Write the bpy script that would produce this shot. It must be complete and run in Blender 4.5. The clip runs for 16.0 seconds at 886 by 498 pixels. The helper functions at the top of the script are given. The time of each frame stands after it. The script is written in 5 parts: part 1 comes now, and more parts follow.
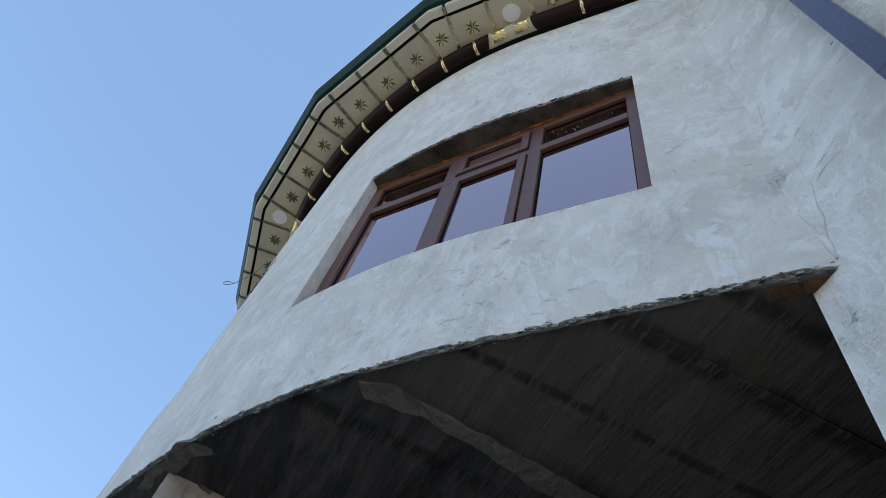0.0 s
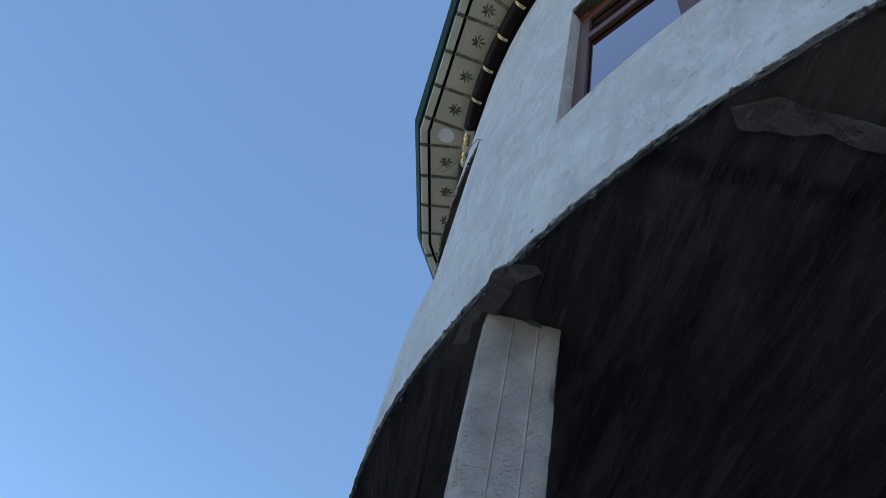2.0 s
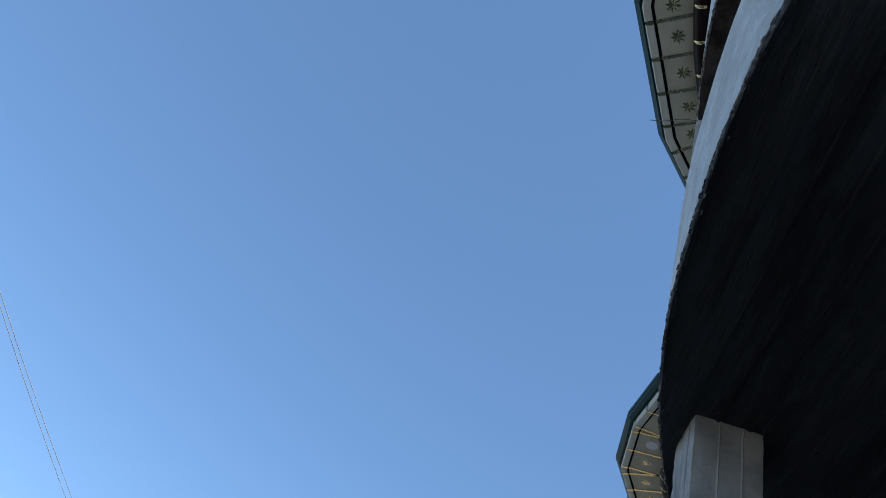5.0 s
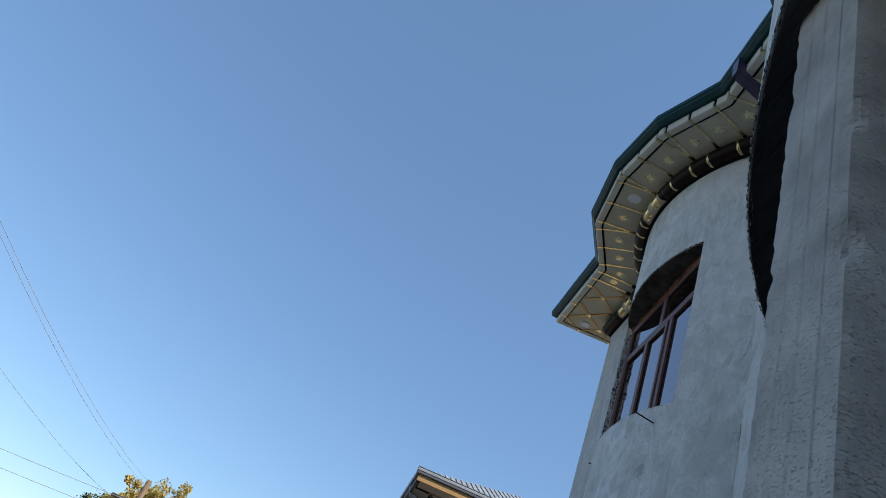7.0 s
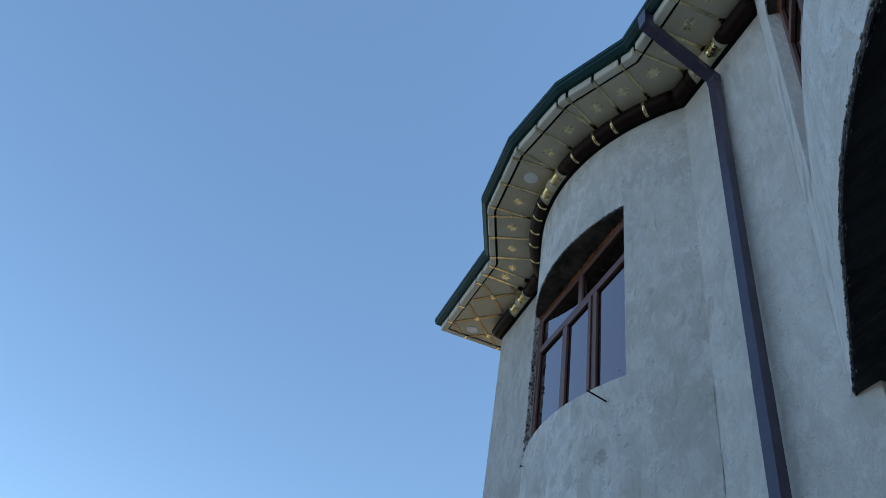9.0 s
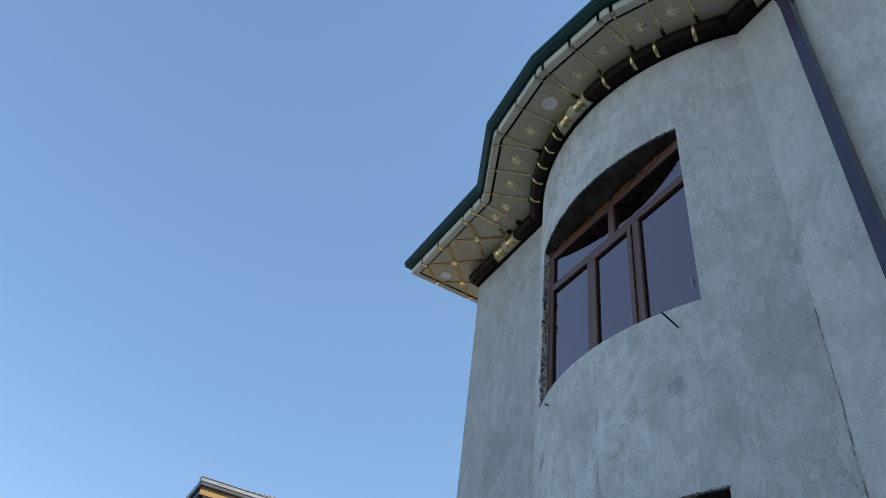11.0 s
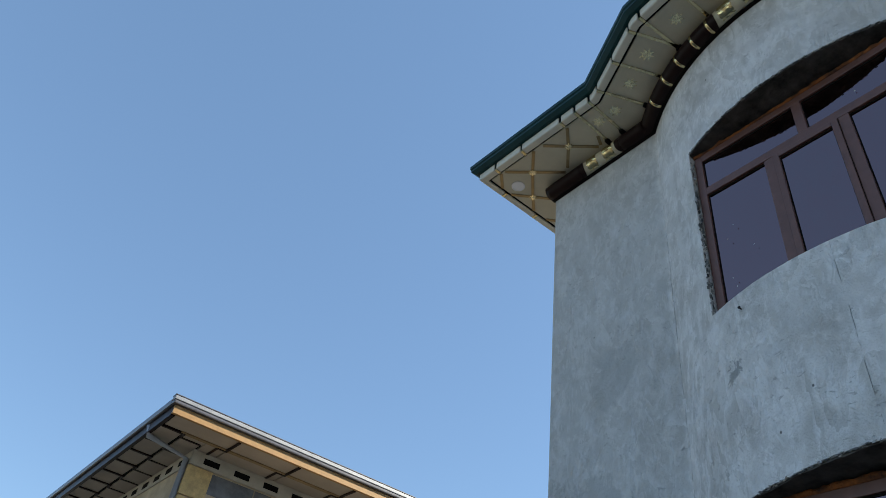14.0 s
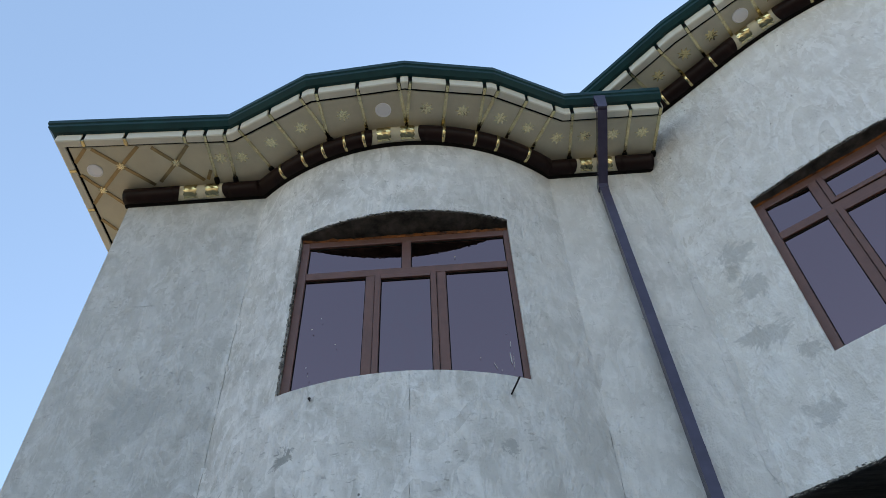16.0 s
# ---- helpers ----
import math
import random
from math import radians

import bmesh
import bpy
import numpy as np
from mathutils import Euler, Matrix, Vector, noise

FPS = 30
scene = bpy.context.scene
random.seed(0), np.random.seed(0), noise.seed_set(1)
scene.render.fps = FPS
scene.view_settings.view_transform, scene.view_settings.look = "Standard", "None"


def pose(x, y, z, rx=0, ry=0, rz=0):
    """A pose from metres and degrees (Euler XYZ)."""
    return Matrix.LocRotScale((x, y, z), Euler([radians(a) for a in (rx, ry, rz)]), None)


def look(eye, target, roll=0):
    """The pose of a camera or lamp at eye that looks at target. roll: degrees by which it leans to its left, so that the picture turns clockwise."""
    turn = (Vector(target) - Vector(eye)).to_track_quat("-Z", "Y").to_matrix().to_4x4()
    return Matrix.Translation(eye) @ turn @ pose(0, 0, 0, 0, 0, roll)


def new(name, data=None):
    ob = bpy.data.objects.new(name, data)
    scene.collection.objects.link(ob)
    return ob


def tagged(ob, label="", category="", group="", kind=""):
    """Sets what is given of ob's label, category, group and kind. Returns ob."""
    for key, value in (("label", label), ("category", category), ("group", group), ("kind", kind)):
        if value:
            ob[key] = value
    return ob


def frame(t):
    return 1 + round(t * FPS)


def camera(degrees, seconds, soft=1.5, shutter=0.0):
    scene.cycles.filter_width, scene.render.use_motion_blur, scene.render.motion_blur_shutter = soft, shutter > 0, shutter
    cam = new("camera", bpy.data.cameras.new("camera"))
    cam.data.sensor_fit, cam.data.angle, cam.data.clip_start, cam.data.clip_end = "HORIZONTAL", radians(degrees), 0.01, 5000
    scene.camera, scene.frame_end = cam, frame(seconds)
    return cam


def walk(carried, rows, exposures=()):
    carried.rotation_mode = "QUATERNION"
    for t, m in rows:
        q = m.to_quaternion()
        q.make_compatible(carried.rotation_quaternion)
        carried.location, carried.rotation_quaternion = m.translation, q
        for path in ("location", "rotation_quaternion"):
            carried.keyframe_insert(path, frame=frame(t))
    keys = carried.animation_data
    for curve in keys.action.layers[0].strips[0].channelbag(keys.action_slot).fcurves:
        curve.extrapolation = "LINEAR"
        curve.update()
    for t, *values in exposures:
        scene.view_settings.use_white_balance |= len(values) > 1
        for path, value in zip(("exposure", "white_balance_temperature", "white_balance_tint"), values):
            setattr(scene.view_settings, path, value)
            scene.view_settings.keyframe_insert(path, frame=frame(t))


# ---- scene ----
cam = camera(63.2, 16.0, 0.7)
PATH = [
    (0, (1.665, -4.948, 1.831), (1.821, -3.923, 3.542), 19.5),
    (0.5, (1.667, -4.692, 1.842), (1.573, -3.578, 3.5), 20.2),
    (1, (1.588, -4.457, 1.813), (1.359, -3.301, 3.429), 21.8),
    (1.5, (1.413, -4.123, 1.808), (1.212, -2.912, 3.386), 20.2),
    (2, (1.249, -3.849, 1.798), (1.115, -2.663, 3.403), 18.4),
    (2.5, (1.104, -3.544, 1.807), (0.968, -2.359, 3.413), 16.9),
    (3, (0.976, -3.158, 1.817), (0.916, -1.932, 3.397), 21.1),
    (3.5, (0.845, -2.778, 1.811), (0.828, -1.721, 3.508), 22.6),
    (4, (0.728, -2.424, 1.772), (0.597, -1.351, 3.455), 30.3),
    (4.5, (0.598, -1.988, 1.734), (0.247, -0.730, 3.252), 32.4),
    (5, (0.498, -1.591, 1.623), (0.140, -0.238, 3.056), 27.2),
    (5.2, (0.488, -1.454, 1.616), (0.128, -0.087, 3.033), 26.1),
    (7.5, (0.449, 0.341, 1.53), (0.513, 2.053, 2.561), 22.0),
    (8, (0.335, 0.702, 1.553), (0.529, 2.415, 2.567), 17.4),
    (8.5, (0.252, 0.998, 1.507), (0.577, 2.564, 2.708), 13.0),
    (9, (0.104, 1.391, 1.536), (0.435, 2.861, 2.851), 11.9),
    (11.5, (-0.629, 3.229, 1.423), (0.179, 4.488, 2.75), 8.4),
    (12, (-0.696, 3.579, 1.453), (0.299, 4.628, 2.835), 6.7),
    (12.5, (-0.874, 3.915, 1.388), (0.166, 4.896, 2.787), 4.1),
    (13, (-1.04, 4.282, 1.332), (-0.079, 5.275, 2.777), 0.3),
    (13.5, (-1.284, 4.751, 1.311), (-0.447, 5.874, 2.738), 7.0),
    (14, (-1.495, 5.178, 1.266), (-0.646, 6.446, 2.558), 9.1),
    (14.5, (-1.673, 5.545, 1.218), (-0.601, 6.629, 2.513), 1.6),
    (15, (-1.755, 5.898, 1.234), (-0.383, 6.577, 2.52), 1.1),
    (15.5, (-1.849, 6.183, 1.286), (-0.311, 6.512, 2.521), -0.0),
    (16, (-1.799, 6.287, 1.356), (-0.451, 6.284, 2.834), -3.2),
]
walk(cam, [(t, look(eye, target, roll)) for t, eye, target, roll in PATH],
     exposures=[(0, 1.63, 7080, 10), (0.5, 1.38, 6560, 9), (1.5, 1.10, 6230, 8), (3.5, 1.36, 6330, 8), (5, 0.86, 5960, 7), (7.5, 0.78, 6420, 7), (8.2, 0.90, 6360, 6), (9, 1.04, 6380, 5), (11.5, 1.12, 6720, 6), (12, 1.17, 6823, 6), (12.5, 1.36, 7100, 7), (13.5, 1.15, 6780, 6), (14.5, 0.99, 6880, 6), (15.2, 1.29, 7320, 9), (16, 1.68, 7830, 11)])

# ---- world and sun ----
SUN = Vector((0.72, -0.44, 0.53)).normalized()
world = bpy.data.worlds.new("sky")
scene.world = world
world.use_nodes = True
wn = world.node_tree
sky = wn.nodes.new("ShaderNodeTexSky")
sky.sky_type = "NISHITA"
sky.sun_disc = False
sky.sun_elevation = math.asin(SUN.z)
sky.sun_rotation = math.atan2(SUN.x, SUN.y)
sky.air_density, sky.dust_density, sky.ozone_density = 1.0, 0.2, 3.0
wn.nodes["Background"].inputs["Strength"].default_value = 0.15
# an even blue blended in to flatten the sky's gradient
even_blue = wn.nodes.new("ShaderNodeMix")
even_blue.data_type = "RGBA"
even_blue.inputs["Factor"].default_value = 0.56
even_blue.inputs["B"].default_value = (0.54, 0.98, 1.77, 1)
wn.links.new(sky.outputs[0], even_blue.inputs["A"])
wn.links.new(even_blue.outputs["Result"], wn.nodes["Background"].inputs["Color"])
lamp = bpy.data.lights.new("sun", "SUN")
lamp.energy, lamp.angle, lamp.color = 4.5, radians(0.6), (1.0, 0.93, 0.82)
new("sun", lamp).matrix_world = look((0, 0, 40), Vector((0, 0, 40)) - SUN)


# ---- materials ----
def mat(name, base, rough=0.6, metal=0.0, vary=0.0, scale=6.0, bump=0.0, bump_scale=40.0, dark=None, stretch=(1, 1, 1), spec=0.5, island=0.0):
    m = bpy.data.materials.new(name)
    m.use_nodes = True
    t = m.node_tree
    b = t.nodes["Principled BSDF"]
    b.inputs["Roughness"].default_value, b.inputs["Metallic"].default_value = rough, metal
    b.inputs["Specular IOR Level"].default_value = spec
    b.inputs["Base Color"].default_value = (*base, 1)
    co = t.nodes.new("ShaderNodeTexCoord")
    mp = t.nodes.new("ShaderNodeMapping")
    mp.inputs["Scale"].default_value = stretch
    t.links.new(co.outputs["Object"], mp.inputs["Vector"])
    if vary:
        n = t.nodes.new("ShaderNodeTexNoise")
        n.inputs["Scale"].default_value, n.inputs["Detail"].default_value, n.inputs["Roughness"].default_value = scale, 8, 0.65
        t.links.new(mp.outputs[0], n.inputs["Vector"])
        r = t.nodes.new("ShaderNodeMapRange")
        r.inputs[1].default_value, r.inputs[2].default_value = 0.35, 0.68
        t.links.new(n.outputs["Fac"], r.inputs[0])
        mx = t.nodes.new("ShaderNodeMix")
        mx.data_type = "RGBA"
        d = dark or tuple(c * (1 - vary) for c in base)
        mx.inputs["A"].default_value, mx.inputs["B"].default_value = (*d, 1), (*base, 1)
        t.links.new(r.outputs[0], mx.inputs["Factor"])
        out = mx.outputs["Result"]
        if island:
            oi = t.nodes.new("ShaderNodeObjectInfo")
            rr = t.nodes.new("ShaderNodeMapRange")
            rr.inputs[3].default_value, rr.inputs[4].default_value = 1 - island, 1 + island
            t.links.new(oi.outputs["Random"], rr.inputs[0])
            hs = t.nodes.new("ShaderNodeHueSaturation")
            t.links.new(rr.outputs[0], hs.inputs["Value"])
            t.links.new(out, hs.inputs["Color"])
            out = hs.outputs[0]
        t.links.new(out, b.inputs["Base Color"])
        rg = t.nodes.new("ShaderNodeMapRange")
        rg.inputs[3].default_value, rg.inputs[4].default_value = max(0.03, rough - 0.08), min(1, rough + 0.1)
        t.links.new(n.outputs["Fac"], rg.inputs[0])
        t.links.new(rg.outputs[0], b.inputs["Roughness"])
    if bump:
        n2 = t.nodes.new("ShaderNodeTexNoise")
        n2.inputs["Scale"].default_value, n2.inputs["Detail"].default_value = bump_scale, 6
        t.links.new(mp.outputs[0], n2.inputs["Vector"])
        bp = t.nodes.new("ShaderNodeBump")
        bp.inputs["Strength"].default_value, bp.inputs["Distance"].default_value = bump, 0.01
        t.links.new(n2.outputs["Fac"], bp.inputs["Height"])
        t.links.new(bp.outputs[0], b.inputs["Normal"])
    return m


def plaster(name, light, mid, dark, spots=(), seams=(), joints=(), grain=(1, 1, 1), streaks=0.2, zones=(), laps=0.6, relief=1.0):
    """Trowelled cement plaster: large damp patches, medium smears, fine grain, trowel relief."""
    m = bpy.data.materials.new(name)
    m.use_nodes = True
    t = m.node_tree
    b = t.nodes["Principled BSDF"]
    b.inputs["Roughness"].default_value = 0.9
    b.inputs["Specular IOR Level"].default_value = 0.25
    co = t.nodes.new("ShaderNodeTexCoord")

    def noise_node(scale, detail, rough, dist=0.0, stretch=(1, 1, 1)):
        mp = t.nodes.new("ShaderNodeMapping")
        mp.inputs["Scale"].default_value = [a * b for a, b in zip(stretch, grain)]
        t.links.new(co.outputs["Object"], mp.inputs["Vector"])
        n = t.nodes.new("ShaderNodeTexNoise")
        n.inputs["Scale"].default_value, n.inputs["Detail"].default_value = scale, detail
        n.inputs["Roughness"].default_value, n.inputs["Distortion"].default_value = rough, dist
        t.links.new(mp.outputs[0], n.inputs["Vector"])
        return n.outputs["Fac"]

    def ramp(fac, lo, hi):
        r = t.nodes.new("ShaderNodeMapRange")
        r.inputs[1].default_value, r.inputs[2].default_value = lo, hi
        t.links.new(fac, r.inputs[0])
        return r.outputs[0]

    def mix(fac, a, c):
        x = t.nodes.new("ShaderNodeMix")
        x.data_type = "RGBA"
        t.links.new(fac, x.inputs["Factor"])
        for key, v in (("A", a), ("B", c)):
            if isinstance(v, tuple):
                x.inputs[key].default_value = (*v, 1)
            else:
                t.links.new(v, x.inputs[key])
        return x.outputs["Result"]

    def part_of(fac, share):
        x = t.nodes.new("ShaderNodeMath")
        x.operation = "MULTIPLY"
        t.links.new(fac, x.inputs[0])
        x.inputs[1].default_value = share
        return x.outputs[0]

    def math_node(op, a, c, d=None):
        x = t.nodes.new("ShaderNodeMath")
        x.operation = op
        for k, v in enumerate((a, c) if d is None else (a, c, d)):
            if isinstance(v, (int, float)):
                x.inputs[k].default_value = v
            else:
                t.links.new(v, x.inputs[k])
        return x.outputs[0]

    def warped(scale, amount, stretch=(1, 1, 1)):
        """Coordinates bent by soft noise, so that cells lose their straight edges."""
        mp = t.nodes.new("ShaderNodeMapping")
        mp.inputs["Scale"].default_value = [a * b for a, b in zip(stretch, grain)]
        t.links.new(co.outputs["Object"], mp.inputs["Vector"])
        n = t.nodes.new("ShaderNodeTexNoise")
        n.inputs["Scale"].default_value, n.inputs["Detail"].default_value, n.inputs["Roughness"].default_value = scale, 5, 0.6
        t.links.new(mp.outputs[0], n.inputs["Vector"])
        v = t.nodes.new("ShaderNodeVectorMath")
        v.operation = "MULTIPLY_ADD"
        t.links.new(n.outputs["Color"], v.inputs[0])
        v.inputs[1].default_value = (amount, amount, amount)
        t.links.new(mp.outputs[0], v.inputs[2])
        return v.outputs[0]

    def cells(coords, scale, feature="F1"):
        v = t.nodes.new("ShaderNodeTexVoronoi")
        v.feature = feature
        v.inputs["Scale"].default_value = scale
        if feature == "SMOOTH_F1":
            v.inputs["Smoothness"].default_value = 0.45
        t.links.new(coords, v.inputs["Vector"])
        return v

    # float laps: overlapping fields of plaster, each with its own tone and a faint raised rim
    bent = warped(2.2, 0.34, (1, 1, 0.8))
    lap = cells(bent, 1.9, "SMOOTH_F1")
    lap_tone = t.nodes.new("ShaderNodeSeparateColor")
    t.links.new(lap.outputs["Color"], lap_tone.inputs[0])
    small = cells(warped(5.0, 0.16, (1, 1, 0.7)), 5.6, "SMOOTH_F1")
    small_tone = t.nodes.new("ShaderNodeSeparateColor")
    t.links.new(small.outputs["Color"], small_tone.inputs[0])
    rim = cells(bent, 1.9, "DISTANCE_TO_EDGE")
    rim_line = ramp(rim.outputs["Distance"], 0.035, 0.004)
    rim_gate = ramp(noise_node(1.7, 4, 0.6, 0.3), 0.50, 0.60)

    big = ramp(noise_node(0.7, 5, 0.58, 0.6), 0.36, 0.64)
    smear = ramp(noise_node(2.4, 9, 0.62, 0.3, (1, 1, 0.7)), 0.40, 0.62)
    runs = ramp(noise_node(3.4, 7, 0.65, 0.5, (1.6, 1.6, 0.22)), 0.52, 0.68)
    strokes = ramp(noise_node(3.0, 9, 0.64, 0.3, (1, 1, 0.6)), 0.54, 0.60)
    col = mix(big, mid, mix(smear, mid, light))
    col = mix(part_of(ramp(lap_tone.outputs[0], 0.55, 1.0), 0.30), col, dark)
    col = mix(part_of(ramp(lap_tone.outputs[1], 0.5, 1.0), 0.38), col, light)
    col = mix(part_of(ramp(noise_node(1.3, 8, 0.64, 0.4), 0.52, 0.68), 0.55), col, dark)
    col = mix(part_of(ramp(small_tone.outputs[0], 0.55, 0.85), 0.42), col, light)
    col = mix(part_of(ramp(small_tone.outputs[1], 0.55, 0.85), 0.26), col, dark)
    col = mix(part_of(strokes, 0.35), col, light)
    col = mix(part_of(ramp(noise_node(9.0, 9, 0.70, 0.5), 0.58, 0.66), 0.45), col, light)
    col = mix(part_of(runs, streaks), col, light)
    # trowel laps: each stroke ends in a crisp edge and thins out behind it
    saws = []
    for scale, steps, stretch, lo, hi in ((1.5, 9, (1, 1, 0.55), 0.47, 0.56), (3.8, 8, (1.3, 1.3, 0.6), 0.50, 0.58)):
        saw = math_node("FRACT", math_node("MULTIPLY", noise_node(scale, 5, 0.52, 0.6, stretch), steps), 0)
        saws.append(math_node("MULTIPLY", ramp(saw, 0.45, 1.0), ramp(noise_node(scale * 1.3, 4, 0.55), lo, hi)))
    col = mix(part_of(math_node("MULTIPLY", ramp(saws[0], 0.3, 0.0), ramp(saws[1], 0.3, 0.0)), laps * 0.35), col, dark)
    col = mix(part_of(saws[0], laps), col, tuple(min(0.9, c * 1.04) for c in light))
    col = mix(part_of(saws[1], laps * 0.8), col, tuple(min(0.9, c * 1.06) for c in light))
    # thin lime runs with sharp sides
    drips = math_node("MULTIPLY", ramp(noise_node(5.0, 5, 0.6, 0.25, (1.8, 1.8, 0.22)), 0.56, 0.60), ramp(noise_node(1.1, 4, 0.6, 0.3), 0.52, 0.60))
    col = mix(part_of(drips, streaks * 1.6), col, light)
    flakes = noise_node(5.5, 7, 0.55, 0.4, (1.2, 1.2, 0.8))
    col = mix(part_of(ramp(flakes, 0.56, 0.63), 0.34), col, tuple(min(0.9, c * 1.08) for c in light))
    col = mix(part_of(ramp(flakes, 0.43, 0.37), 0.20), col, dark)
    lap_edge = t.nodes.new("ShaderNodeMath")
    lap_edge.operation = "MULTIPLY"
    t.links.new(rim_line, lap_edge.inputs[0])
    t.links.new(rim_gate, lap_edge.inputs[1])
    col = mix(part_of(lap_edge.outputs[0], 0.12), col, tuple(min(0.9, c * 1.1) for c in light))
    col = mix(part_of(ramp(noise_node(13, 8, 0.70, 0.4), 0.58, 0.70), 0.45), col, dark)
    # thin trowel scratches and pits
    scratch_a = noise_node(4.5, 3, 0.5, 0.4, (1, 1, 0.5))
    scratch = t.nodes.new("ShaderNodeMath")
    scratch.operation = "ABSOLUTE"
    shift = t.nodes.new("ShaderNodeMath")
    shift.operation = "SUBTRACT"
    t.links.new(scratch_a, shift.inputs[0])
    shift.inputs[1].default_value = 0.5
    t.links.new(shift.outputs[0], scratch.inputs[0])
    gate = t.nodes.new("ShaderNodeMath")
    gate.operation = "MULTIPLY"
    t.links.new(ramp(scratch.outputs[0], 0.005, 0.001), gate.inputs[0])
    t.links.new(ramp(noise_node(2.3, 4, 0.6), 0.56, 0.64), gate.inputs[1])
    vor = t.nodes.new("ShaderNodeTexVoronoi")
    vor.inputs["Scale"].default_value = 5.0
    mpv = t.nodes.new("ShaderNodeMapping")
    mpv.inputs["Scale"].default_value = (1, 1, 0.8)
    t.links.new(co.outputs["Object"], mpv.inputs["Vector"])
    t.links.new(mpv.outputs[0], vor.inputs["Vector"])
    pit = t.nodes.new("ShaderNodeMath")
    pit.operation = "MULTIPLY"
    t.links.new(ramp(vor.outputs["Distance"], 0.055, 0.03), pit.inputs[0])
    t.links.new(ramp(noise_node(1.9, 3, 0.6), 0.50, 0.56), pit.inputs[1])
    col = mix(part_of(gate.outputs[0], 0.10), col, tuple(c * 0.6 for c in dark))
    col = mix(part_of(pit.outputs[0], 0.9), col, tuple(c * 0.3 for c in dark))
    # short nicks and scuffs left open by the float
    nick = math_node("MULTIPLY", ramp(noise_node(13, 4, 0.6, 0.5, (1, 1, 2.4)), 0.635, 0.665), ramp(noise_node(2.0, 3, 0.6), 0.47, 0.55))
    col = mix(part_of(nick, 0.34), col, tuple(c * 0.55 for c in dark))
    sep = t.nodes.new("ShaderNodeSeparateXYZ")
    t.links.new(co.outputs["Object"], sep.inputs[0])
    wob = noise_node(3.0, 4, 0.6)
    wob2 = noise_node(9.0, 5, 0.7)

    for x, y, z, r, tone in spots:
        v = t.nodes.new("ShaderNodeVectorMath")
        v.operation = "DISTANCE"
        t.links.new(co.outputs["Object"], v.inputs[0])
        v.inputs[1].default_value = (x, y, z)
        far = math_node("MULTIPLY_ADD", noise_node(0.55 / r, 6, 0.72, 0.6), 5.0 * r, v.outputs["Value"])
        col = mix(part_of(ramp(far, 3.45 * r, 3.15 * r), 0.75 if r < 0.1 else 0.5), col, tone)
    # bands of another tone: from y0 to y1, with a ragged edge
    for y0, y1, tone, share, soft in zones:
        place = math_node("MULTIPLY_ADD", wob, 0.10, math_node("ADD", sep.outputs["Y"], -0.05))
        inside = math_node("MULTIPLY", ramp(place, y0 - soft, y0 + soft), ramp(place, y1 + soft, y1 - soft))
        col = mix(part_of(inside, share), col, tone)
    groove = None
    for axis, value, lo, hi, width in [("Y", *q) for q in seams] + [("Z", *q) for q in joints]:
        other = sep.outputs["Z" if axis == "Y" else "Y"]
        off = math_node("ABSOLUTE", math_node("ADD", math_node("MULTIPLY_ADD", wob, 0.03 if axis == "Y" else 0.10, sep.outputs[axis]), -value - (0.015 if axis == "Y" else 0.05)), 0)
        line = ramp(off, width, width * 0.3)
        line = math_node("MULTIPLY", line, math_node("MULTIPLY", math_node("GREATER_THAN", other, lo), math_node("LESS_THAN", other, hi)))
        line = math_node("MULTIPLY", line, ramp(wob2, 0.44 if axis == "Y" else 0.50, 0.54 if axis == "Y" else 0.58))
        col = mix(part_of(line, 0.60 if axis == "Y" else 0.35), col, tuple(c * 0.45 for c in dark))
        groove = line if groove is None else math_node("MAXIMUM", groove, line)
    t.links.new(col, b.inputs["Base Color"])
    add = t.nodes.new("ShaderNodeMath")
    add.operation = "MULTIPLY_ADD"
    t.links.new(noise_node(5.0, 8, 0.60, 0.3, (1, 1, 0.7)), add.inputs[0])
    add.inputs[1].default_value = 2.2
    t.links.new(part_of(noise_node(70, 4, 0.6), 0.35), add.inputs[2])
    bp = t.nodes.new("ShaderNodeBump")
    bp.inputs["Strength"].default_value, bp.inputs["Distance"].default_value = relief, 0.026
    height = add.outputs[0]
    if groove is not None:
        height = math_node("MULTIPLY_ADD", groove, -0.8, height)
    height = math_node("MULTIPLY_ADD", strokes, 0.25, height)
    height = math_node("MULTIPLY_ADD", lap_edge.outputs[0], 0.14, height)
    height = math_node("MULTIPLY_ADD", gate.outputs[0], -0.05, height)
    height = math_node("MULTIPLY_ADD", saws[0], 0.30, height)
    height = math_node("MULTIPLY_ADD", saws[1], 0.22, height)
    height = math_node("MULTIPLY_ADD", nick, -0.3, height)
    t.links.new(height, bp.inputs["Height"])
    t.links.new(bp.outputs[0], b.inputs["Normal"])
    return m


